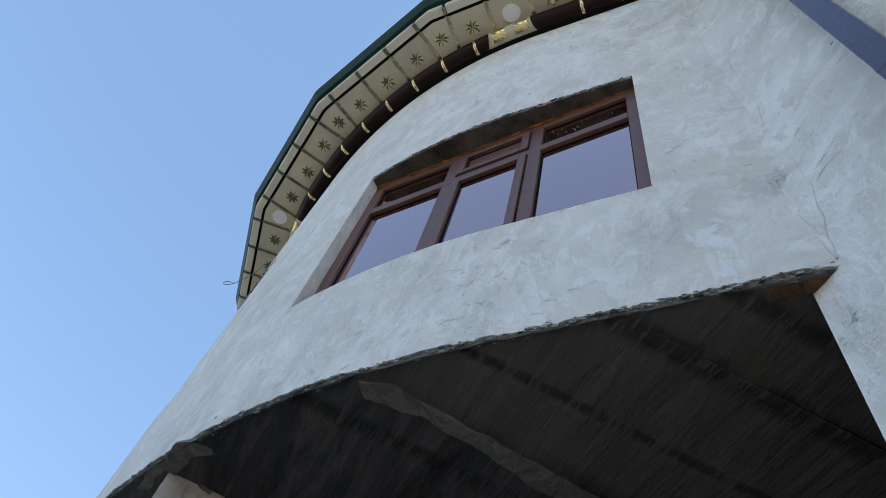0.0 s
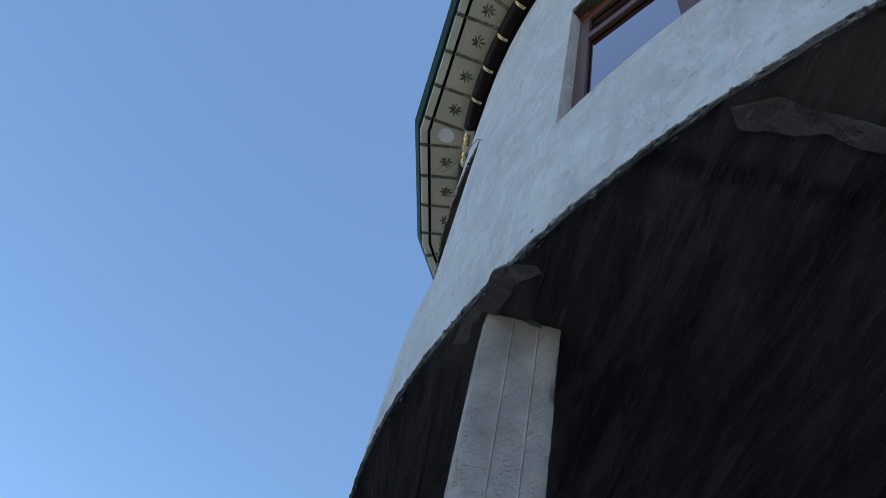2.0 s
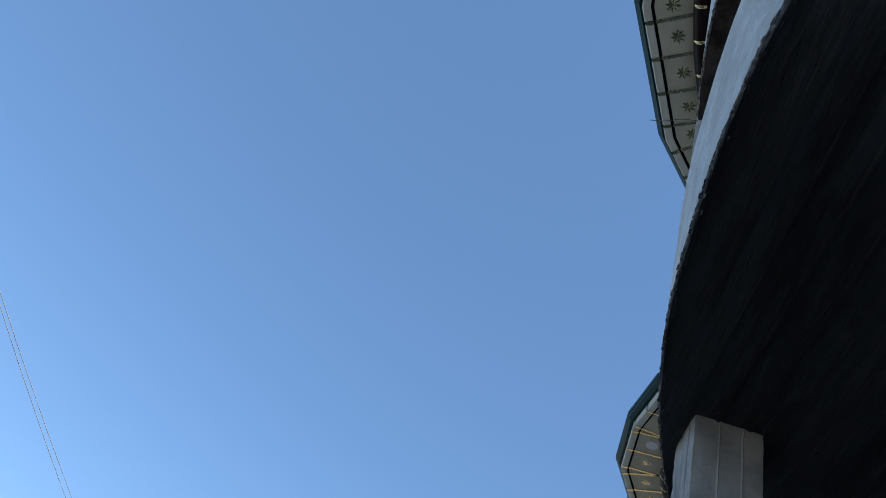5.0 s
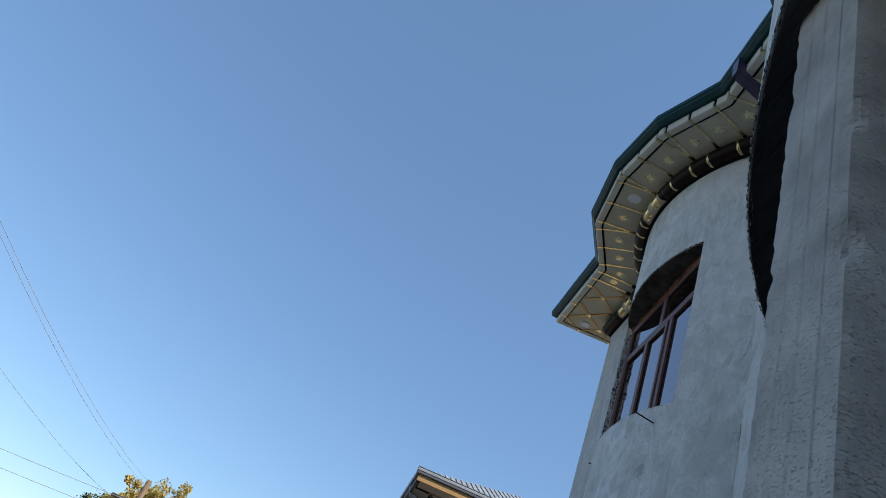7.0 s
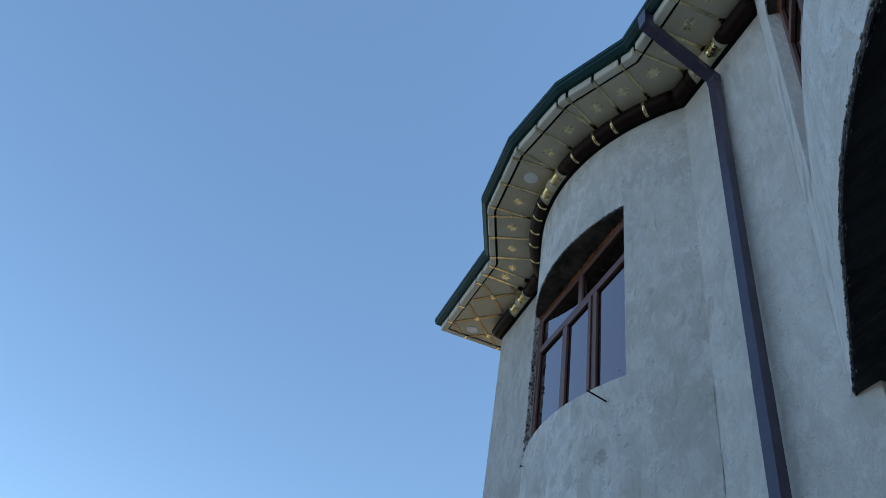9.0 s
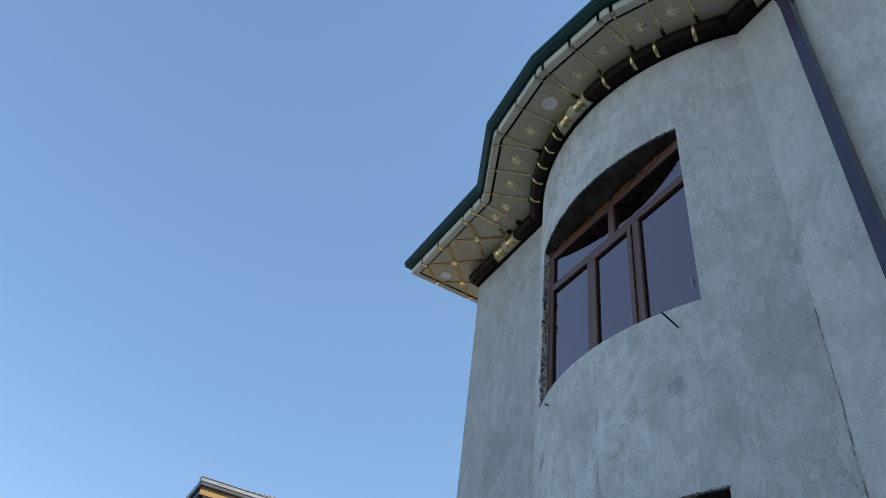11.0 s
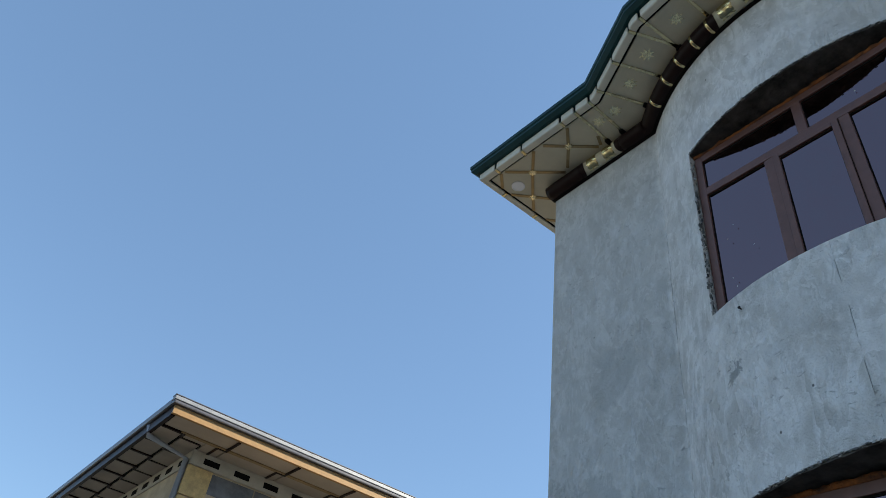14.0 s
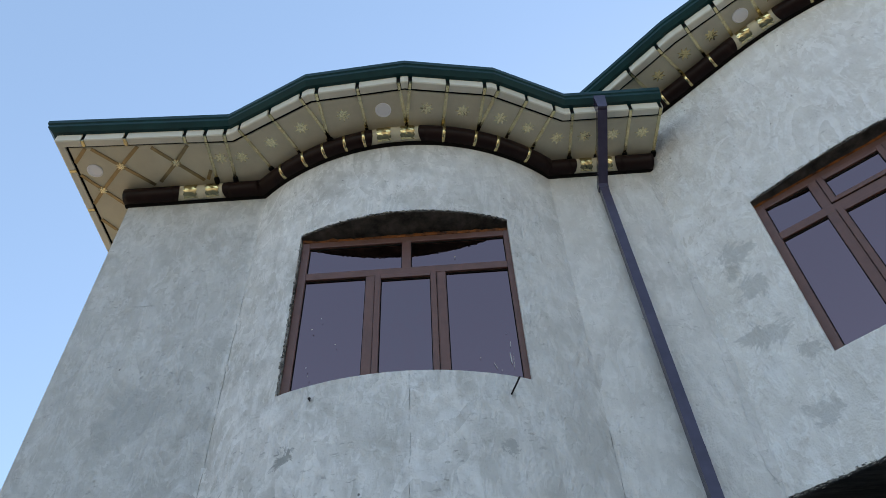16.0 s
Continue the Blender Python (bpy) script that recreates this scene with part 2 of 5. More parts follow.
DAMP, LIME, CHALK, GREYED = (0.24, 0.245, 0.235), (0.70, 0.71, 0.70), (0.85, 0.855, 0.86), (0.40, 0.40, 0.38)
# zones: a darker north strip, a paler south strip and bow flank
CEMENT = plaster("cement plaster", (0.82, 0.805, 0.785), (0.635, 0.615, 0.58), (0.39, 0.375, 0.345), streaks=0.32, laps=0.5,
                 zones=[(8.25, 20, (0.36, 0.365, 0.355), 0.35, 0.02), (3.0, 5.05, (0.72, 0.70, 0.67), 0.40, 0.02), (5.05, 6.1, (0.68, 0.665, 0.635), 0.32, 0.12)],
                 spots=[(2.63, 5.86, 4.12, 0.065, DAMP), (2.69, 7.51, 4.16, 0.075, DAMP), (2.64, 5.60, 4.115, 0.05, DAMP), (2.61, 6.42, 4.14, 0.03, DAMP), (2.61, 6.75, 4.16, 0.045, (0.36, 0.36, 0.34)), (2.64, 7.12, 4.15, 0.03, (0.36, 0.36, 0.34)), (3.16, 9.66, 4.0, 0.13, (0.33, 0.335, 0.32)), (3.13, 9.25, 3.7, 0.30, (0.40, 0.405, 0.395)), (3.12, 8.9, 4.9, 0.30, (0.42, 0.425, 0.415)), (2.779, 5.483, 6.208, 0.07, LIME)],
                 seams=[(5.06, -1, 4.5, 0.004), (8.22, 3.5, 6.3, 0.003), (6.58, 3.4, 4.74, 0.0025)],
                 joints=[(6.20, 8.4, 9.8, 0.004)])
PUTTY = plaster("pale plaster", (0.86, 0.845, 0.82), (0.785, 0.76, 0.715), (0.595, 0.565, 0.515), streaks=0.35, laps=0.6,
                spots=[(2.64, -4.03, 4.33, 0.20, (0.60, 0.575, 0.525)), (2.662, -4.062, 4.20, 0.075, CHALK), (2.632, -4.030, 4.43, 0.028, CHALK), (2.693, -4.094, 4.14, 0.04, CHALK), (2.686, -4.087, 3.94, 0.035, CHALK), (2.360, -3.739, 4.085, 0.035, CHALK),
                       (2.837, -4.248, 4.47, 0.11, (0.55, 0.535, 0.495)),
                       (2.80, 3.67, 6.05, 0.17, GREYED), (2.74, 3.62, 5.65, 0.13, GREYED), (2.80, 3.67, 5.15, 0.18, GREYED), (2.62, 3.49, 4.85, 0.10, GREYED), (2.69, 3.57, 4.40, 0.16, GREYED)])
# zones: paler to the south; north of y = -0.6 shade is painted in
SLAB = plaster("board-marked concrete, shade painted in to the north", (0.15, 0.145, 0.145), (0.054, 0.053, 0.056), (0.014, 0.014, 0.016),
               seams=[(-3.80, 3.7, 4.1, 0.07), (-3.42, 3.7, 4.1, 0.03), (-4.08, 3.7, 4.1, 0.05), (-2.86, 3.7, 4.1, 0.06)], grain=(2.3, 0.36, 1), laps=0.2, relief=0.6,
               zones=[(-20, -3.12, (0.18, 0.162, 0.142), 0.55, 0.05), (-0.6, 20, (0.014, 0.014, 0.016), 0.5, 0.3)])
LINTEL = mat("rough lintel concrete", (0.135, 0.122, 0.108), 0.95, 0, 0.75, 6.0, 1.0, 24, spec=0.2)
SLAB_PALE = plaster("cement smear on slab", (0.27, 0.26, 0.245), (0.18, 0.175, 0.165), (0.09, 0.088, 0.084))


def pitted():
    """Cast concrete with short raking pits and fine grain."""
    m = mat("column concrete", (0.63, 0.565, 0.505), 0.92, 0, 0.42, 4.5, 0, 40, spec=0.25)
    t = m.node_tree
    b = t.nodes["Principled BSDF"]
    co = t.nodes.new("ShaderNodeTexCoord")
    fields = []
    for scale, stretch, turn, lo, hi, detail in ((120, (0.6, 0.6, 2.0), 0.25, 0.58, 0.66, 6), (52, (0.8, 0.8, 1.9), 0.4, 0.64, 0.70, 7), (150, (1, 1, 1), 0, 0.40, 0.62, 3)):
        mp = t.nodes.new("ShaderNodeMapping")
        mp.inputs["Scale"].default_value = stretch
        mp.inputs["Rotation"].default_value = (turn, turn, 0)
        n = t.nodes.new("ShaderNodeTexNoise")
        n.inputs["Scale"].default_value, n.inputs["Detail"].default_value, n.inputs["Roughness"].default_value = scale, detail, 0.6
        r = t.nodes.new("ShaderNodeMapRange")
        r.inputs[1].default_value, r.inputs[2].default_value = lo, hi
        t.links.new(co.outputs["Object"], mp.inputs["Vector"])
        t.links.new(mp.outputs[0], n.inputs["Vector"])
        t.links.new(n.outputs["Fac"], r.inputs[0])
        fields.append(r.outputs[0])
    top = t.nodes.new("ShaderNodeMath")
    top.operation = "MAXIMUM"
    t.links.new(fields[0], top.inputs[0])
    t.links.new(fields[1], top.inputs[1])
    mx = t.nodes.new("ShaderNodeMix")
    mx.data_type = "RGBA"
    base = b.inputs["Base Color"].links[0].from_socket
    t.links.new(top.outputs[0], mx.inputs["Factor"])
    t.links.new(base, mx.inputs["A"])
    mx.inputs["B"].default_value = (0.42, 0.375, 0.335, 1)
    t.links.new(mx.outputs["Result"], b.inputs["Base Color"])
    h = t.nodes.new("ShaderNodeMath")
    h.operation = "MULTIPLY_ADD"
    t.links.new(top.outputs[0], h.inputs[0])
    h.inputs[1].default_value = -1.0
    half = t.nodes.new("ShaderNodeMath")
    half.operation = "MULTIPLY"
    half.inputs[1].default_value = 0.4
    t.links.new(fields[2], half.inputs[0])
    t.links.new(half.outputs[0], h.inputs[2])
    bp = t.nodes.new("ShaderNodeBump")
    bp.inputs["Strength"].default_value, bp.inputs["Distance"].default_value = 1.0, 0.0021
    t.links.new(h.outputs[0], bp.inputs["Height"])
    t.links.new(bp.outputs[0], b.inputs["Normal"])
    return m


CONCRETE = pitted()
def rubble():
    """Broken mortar: every crumb has its own tone, from dusty white to sooty."""
    m = mat("broken mortar edge", (0.52, 0.50, 0.47), 0.95, 0, 0.5, 14, 1.0, 60, spec=0.2)
    t = m.node_tree
    b = t.nodes["Principled BSDF"]
    geo = t.nodes.new("ShaderNodeNewGeometry")
    r = t.nodes.new("ShaderNodeMapRange")
    r.inputs[3].default_value, r.inputs[4].default_value = 0.12, 1.15
    t.links.new(geo.outputs["Random Per Island"], r.inputs[0])
    hs = t.nodes.new("ShaderNodeHueSaturation")
    t.links.new(r.outputs[0], hs.inputs["Value"])
    t.links.new(b.inputs["Base Color"].links[0].from_socket, hs.inputs["Color"])
    t.links.new(hs.outputs[0], b.inputs["Base Color"])
    return m


RUBBLE = rubble()
BRICK = mat("fired brick", (0.19, 0.095, 0.045), 0.9, 0, 0.7, 9, 0.7, 60)
GREEN = mat("dark green painted sheet", (0.004, 0.044, 0.047), 0.4, 0, 0.3, 4, 0.05, 10, spec=0.25)
CREAM = mat("cream coated sheet", (0.67, 0.64, 0.54), 0.5, 0, 0.10, 3, 0.05, 12, island=0.05)
# duller than the fascia's cream, partly to put its downward shade into the colour
CREAM_DULL = mat("duller cream soffit sheet", (0.60, 0.55, 0.415), 0.5, 0, 0.14, 3, 0.05, 12, island=0.06)
BROWN = mat("dark brown coated sheet", (0.018, 0.008, 0.007), 0.38, 0, 0.3, 5, 0.05, 14, spec=0.14)
GOLD = mat("brass-coloured foil sheet", (0.74, 0.62, 0.34), 0.18, 1.0, 0.3, 14, 0.3, 30)
BRASS_DULL = mat("dull brass cover strip", (0.66, 0.56, 0.33), 0.25, 1.0, 0.3, 14, 0.15, 30)
BLACK = mat("dark joint strip", (0.008, 0.007, 0.006), 0.8, 0, 0.2, 5, spec=0.1)
BRONZE = mat("brown-gold cover strip", (0.34, 0.25, 0.13), 0.3, 0.8, 0.3, 14, 0.1, 30)
# one brass in two tones: bay stars darker, street stars paler, reflections painted in
STAR_DIMMED = mat("stamped brass, darker reflection in its colour", (0.60, 0.48, 0.25), 0.15, 1.0, 0.25, 20, 0.03, 40)
STAR_BRIGHTENED = mat("stamped brass, brighter reflection in its colour", (0.84, 0.74, 0.47), 0.26, 1.0, 0.25, 20, 0.03, 40)
LENS = mat("white downlight diffuser", (0.84, 0.84, 0.87), 0.35)
PIPE = mat("dark violet-brown downpipe sheet", (0.062, 0.052, 0.090), 0.22, 0, 0.3, 6, 0.06, 10)
FRAME = mat("brown window profile", (0.165, 0.078, 0.060), 0.42, 0, 0.25, 10, 0.05, 40)
PANE_BROWN = mat("flat brown pane", (0.17, 0.085, 0.07), 0.3, 0, 0.25, 7, 0.1, 30)
FOAM = mat("cured mounting foam", (0.36, 0.115, 0.026), 0.9, 0, 0.85, 11, 1.0, 60, dark=(0.045, 0.018, 0.010))
GREY = mat("grey galvanised sheet", (0.30, 0.31, 0.33), 0.45, 0.3, 0.2, 3, 0.05, 12)
GUTTER = mat("dark grey gutter sheet", (0.11, 0.11, 0.125), 0.35, 0.2, 0.2, 3, 0.05, 12)
ROOFING = mat("pale corrugated roof sheet", (0.36, 0.37, 0.38), 0.5, 0.1, 0.35, 2.5, 0.05, 12)
BATTEN = mat("dull ochre batten", (0.30, 0.21, 0.11), 0.7, 0, 0.3, 6)
TAN = mat("ochre trim board", (0.37, 0.21, 0.075), 0.6, 0, 0.25, 6)
FRIEZE = mat("pale beige frieze board", (0.48, 0.44, 0.36), 0.7, 0, 0.2, 4)
YELLOW = mat("yellow facing brick", (0.62, 0.43, 0.19), 0.85, 0, 0.35, 8, 0.5, 40, island=0.12)
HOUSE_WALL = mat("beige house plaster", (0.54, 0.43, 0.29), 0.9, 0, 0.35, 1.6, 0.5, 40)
BEIGE = mat("beige boarded soffit", (0.36, 0.31, 0.26), 0.6, 0, 0.15, 3, island=0.06)
WOOD = mat("weathered pole timber", (0.20, 0.13, 0.08), 0.85, 0, 0.4, 6, 0.6, 30, stretch=(4, 4, 0.5))
BARK = mat("tree bark", (0.09, 0.065, 0.045), 0.9, 0, 0.4, 10, 0.8, 30)


def leaf(name, base, dark):
    """Thin leaves that let part of the light through."""
    m = mat(name, base, 0.6, 0, 0.6, 1.2, dark=dark)
    t = m.node_tree
    b = t.nodes["Principled BSDF"]
    tr = t.nodes.new("ShaderNodeBsdfTranslucent")
    t.links.new(b.inputs["Base Color"].links[0].from_socket, tr.inputs["Color"])
    mx = t.nodes.new("ShaderNodeMixShader")
    mx.inputs[0].default_value = 0.4
    t.links.new(b.outputs[0], mx.inputs[1])
    t.links.new(tr.outputs[0], mx.inputs[2])
    t.links.new(mx.outputs[0], t.nodes["Material Output"].inputs["Surface"])
    return m


# golden sunlight is put into this leaf colour
LEAF = leaf("golden sunlit leaf", (0.60, 0.43, 0.125), (0.27, 0.22, 0.055))
LEAF_DARK = leaf("dark green leaf", (0.11, 0.12, 0.035), (0.06, 0.075, 0.02))
CABLE = mat("grey cable", (0.14, 0.14, 0.15), 0.6)
LINE = mat("weathered aluminium conductor", (0.26, 0.27, 0.29), 0.6)
STEEL = mat("rusty steel bar", (0.035, 0.022, 0.018), 0.7, 0.4, 0.4, 30)
# unseen ground; its tone sets the light bounced onto walls and soffits
GROUND_BOUNCE = mat("unseen ground, tone set for bounced light", (0.21, 0.19, 0.158), 0.95, 0, 0.35, 0.7, 0.6, 20)
# porch walls: the shade of the recess is put into this colour
PORCH_SHADE = mat("porch masonry, shade in its colour", (0.15, 0.135, 0.12), 0.95, 0, 0.5, 3.0, 0.7, 30, spec=0.2)
SPATTER = mat("lime spatter", (0.60, 0.60, 0.58), 0.9, 0, 0.4, 60)


def glass_material(name, tint):
    m = bpy.data.materials.new(name)
    m.use_nodes = True
    t = m.node_tree
    b = t.nodes["Principled BSDF"]
    b.inputs["Base Color"].default_value = (*tint, 1)
    b.inputs["Coat Weight"].default_value, b.inputs["Coat IOR"].default_value, b.inputs["Coat Roughness"].default_value = 1.0, 1.6, 0.02
    b.inputs["Metallic"].default_value = 1.0
    b.inputs["Roughness"].default_value = 0.02
    co = t.nodes.new("ShaderNodeTexCoord")
    n = t.nodes.new("ShaderNodeTexNoise")
    n.inputs["Scale"].default_value = 1.4
    t.links.new(co.outputs["Object"], n.inputs["Vector"])
    bp = t.nodes.new("ShaderNodeBump")
    bp.inputs["Strength"].default_value, bp.inputs["Distance"].default_value = 0.05, 0.02
    t.links.new(n.outputs["Fac"], bp.inputs["Height"])
    t.links.new(bp.outputs[0], b.inputs["Normal"])
    return m


# same glass twice; the paler copy has a brighter sky reflection in its colour
GLASS = glass_material("dark violet mirror-film glass", (0.215, 0.118, 0.120))
GLASS_BRIGHTENED = glass_material("lavender mirror-film glass, brightened for its reflection", (0.55, 0.295, 0.275))


# ---- mesh helpers ----
def mesh_object(name, bm, material, parent=None, label="", smooth=False):
    me = bpy.data.meshes.new(name)
    bm.normal_update()
    bm.to_mesh(me)
    bm.free()
    if smooth:
        me.polygons.foreach_set("use_smooth", [True] * len(me.polygons))
    me.materials.append(material)
    ob = new(name, me)
    if parent is not None:
        ob.parent = parent
        ob.matrix_parent_inverse = parent.matrix_world.inverted()
    if label:
        ob["label"] = label
    return ob


def part(name, bm, material, parent, label="", smooth=False):
    return mesh_object(name, bm, material, parent, label, smooth)


def thing(name, label, category, at=(0, 0, 0), group="", kind=""):
    e = new(name)
    e.empty_display_size = 0.1
    e.location = at
    e.matrix_world = Matrix.Translation(at)
    return tagged(e, label, category, group, kind)


def add_hex(bm, lo, hi):
    """A closed solid from two matching rings of points."""
    a = [bm.verts.new(p) for p in lo]
    b = [bm.verts.new(p) for p in hi]
    n = len(a)
    bm.faces.new(list(reversed(a)))
    bm.faces.new(b)
    for i in range(n):
        bm.faces.new((a[i], a[(i + 1) % n], b[(i + 1) % n], b[i]))
    return bm


def fix(bm):
    bmesh.ops.recalc_face_normals(bm, faces=bm.faces)
    return bm


def box_bm(x0, y0, z0, x1, y1, z1, bevel=0.0):
    bm = bmesh.new()
    add_hex(bm, [(x0, y0, z0), (x1, y0, z0), (x1, y1, z0), (x0, y1, z0)], [(x0, y0, z1), (x1, y0, z1), (x1, y1, z1), (x0, y1, z1)])
    fix(bm)
    if bevel:
        bmesh.ops.bevel(bm, geom=bm.edges[:], offset=bevel, segments=2, affect="EDGES", profile=0.6)
    return bm


def moved(bm, m):
    bmesh.ops.transform(bm, matrix=m, verts=bm.verts)
    return bm


def tube_bm(points, radius, sides=8, cap=True):
    """A round bar along points."""
    bm = bmesh.new()
    rings = []
    pts = [Vector(p) for p in points]
    for i, p in enumerate(pts):
        d = (pts[min(i + 1, len(pts) - 1)] - pts[max(i - 1, 0)]).normalized()
        ref = Vector((0, 0, 1)) if abs(d.z) < 0.9 else Vector((1, 0, 0))
        u = d.cross(ref).normalized()
        v = u.cross(d)
        r = radius[i] if isinstance(radius, (list, tuple)) else radius
        rings.append([bm.verts.new(p + r * (math.cos(a) * u + math.sin(a) * v)) for a in [2 * math.pi * k / sides for k in range(sides)]])
    for a, b in zip(rings[:-1], rings[1:]):
        for k in range(sides):
            bm.faces.new((a[k], a[(k + 1) % sides], b[(k + 1) % sides], b[k]))
    if cap:
        bm.faces.new(rings[0])
        bm.faces.new(rings[-1])
    return fix(bm)


def rod_between(a, b, w, h, up=(0, 0, 1)):
    """A rectangular bar from a to b, w wide and h deep."""
    a, b = Vector(a), Vector(b)
    d = (b - a).normalized()
    u = d.cross(Vector(up)).normalized()
    v = u.cross(d)
    bm = bmesh.new()
    ring = lambda p: [p + sx * w / 2 * u + sy * h / 2 * v for sx, sy in ((-1, -1), (1, -1), (1, 1), (-1, 1))]
    add_hex(bm, ring(a), ring(b))
    return fix(bm)


# ---- plan ----
def facade_x(y):
    return 3.056 + 0.018 * (y - 3.94)


YA, XA, RA = -0.245, 0.82, 4.68                         # overhanging bay: axis, front, radius
TH, TH_N = radians(43.1), radians(45)                   # its half angles to the south and the north
YB, DB, HB = 6.64, 0.58, 1.58                           # bow: axis, depth, half width
RB = (HB * HB + DB * DB) / (2 * DB)
Z_SLAB, Z_SOFFIT_A, Z_SOFFIT_B = 3.84, 8.68, 7.95
ARC, ARC_N = RA * TH, RA * TH_N
STRAIGHT = 2.0


def bay_point(s):
    """The overhanging bay's outer face at the distance s from its axis, towards +y."""
    q = max(-TH, min(TH_N, s / RA))
    x, y = XA + RA * (1 - math.cos(q)), RA * math.sin(q)
    more = abs(s) - (ARC_N if s > 0 else ARC)
    if more > 0:
        x += more * math.sin(abs(q))
        y += math.copysign(more * math.cos(q), s)
    # set back a little north of the axis to fit the rim in the camera's view
    f = max(0.0, min(1.0, s + 0.6, 1.6 - 0.5 * s))
    return Vector((x, YA + y, 0)) - 0.03 * f * f * (3 - 2 * f) * bay_normal(s)


def bay_normal(s):
    q = max(-TH, min(TH_N, s / RA))
    return Vector((-math.cos(q), math.sin(q), 0))


def front_point(y):
    """The street front's outer face with its bow."""
    x = facade_x(y)
    dy = y - YB
    if abs(dy) < HB:
        x -= DB - (RB - math.sqrt(RB * RB - dy * dy))
    return Vector((x, y, 0))


def wall_mesh(point, inner, stations, z0, z1, openings, jag=0.0, rows=0.5, jag_bottom=0.0):
    """A wall along stations, with openings (s0, s1, bottom, top, fall, back): fall is the head's drop per metre of s, and back(s) is the point behind the reveal."""
    bm = bmesh.new()
    inside = lambda a, b: next((o for o in openings if o[0] - 1e-6 <= a and b <= o[1] + 1e-6), None)

    def quad(*p):
        bm.faces.new([bm.verts.new(q) for q in p])

    def at(p, z):
        return Vector((p.x, p.y, z))

    def rough(s, k, amount):
        return amount * (noise.noise(Vector((s * 9, k * 7.3, 1.7))) + 0.6 * noise.noise(Vector((s * 31, k * 3.1, 5.2))) + 0.35 * noise.noise(Vector((s * 83, k * 5.7, 2.4))))

    def band(pa, pb, la, lb, ha, hb):
        n = max(1, round((ha - la) / rows))
        for i in range(n):
            f, g = i / n, (i + 1) / n
            quad(at(pa, la + (ha - la) * f), at(pb, lb + (hb - lb) * f), at(pb, lb + (hb - lb) * g), at(pa, la + (ha - la) * g))

    for a, b in zip(stations[:-1], stations[1:]):
        pa, pb, ia, ib = point(a), point(b), inner(a), inner(b)
        o = inside(a, b)
        za, zb = z0 + rough(a, 9, jag_bottom), z0 + rough(b, 9, jag_bottom)
        if o:
            s0, s1, bottom, top, fall, back = o
            ka, kb = back(a), back(b)
            ha, hb = top - fall * (a - s0), top - fall * (b - s0)
            ta, tb = ha + rough(a, top, jag), hb + rough(b, top, jag)
            la, lb = bottom + rough(a, bottom, jag * 0.25), bottom + rough(b, bottom, jag * 0.25)
            band(pa, pb, za, zb, la, lb)
            band(pa, pb, ta, tb, z1, z1)
            quad(at(pa, la), at(pb, lb), at(kb, bottom), at(ka, bottom))
            quad(at(pb, tb), at(pa, ta), at(ka, ha), at(kb, hb))
            quad(at(ib, z0), at(ia, z0), at(ia, bottom), at(ib, bottom))
            quad(at(ib, hb), at(ia, ha), at(ia, z1), at(ib, z1))
            for s, p, k, l, h, e in ((a, pa, ka, la, ta, ha), (b, pb, kb, lb, tb, hb)):
                if abs(s - s0) < 1e-6 or abs(s - s1) < 1e-6:
                    quad(at(p, l), at(k, bottom), at(k, e), at(p, h))
        else:
            band(pa, pb, za, zb, z1, z1)
            quad(at(ib, z0), at(ia, z0), at(ia, z1), at(ib, z1))
        quad(at(pa, za), at(ia, z0), at(ib, z0), at(pb, zb))
        quad(at(pa, z1), at(pb, z1), at(ib, z1), at(ia, z1))
    for s in (stations[0], stations[-1]):
        quad(at(point(s), z0), at(inner(s), z0), at(inner(s), z1), at(point(s), z1))
    bmesh.ops.remove_doubles(bm, verts=bm.verts, dist=0.0004)
    return fix(bm)


def stations(a, b, step, cuts):
    keep = sorted({a, b, *cuts})
    out = []
    for p, q in zip(keep[:-1], keep[1:]):
        n = max(1, math.ceil((q - p) / step))
        out += [p + (q - p) * i / n for i in range(n)]
    return out + [keep[-1]]


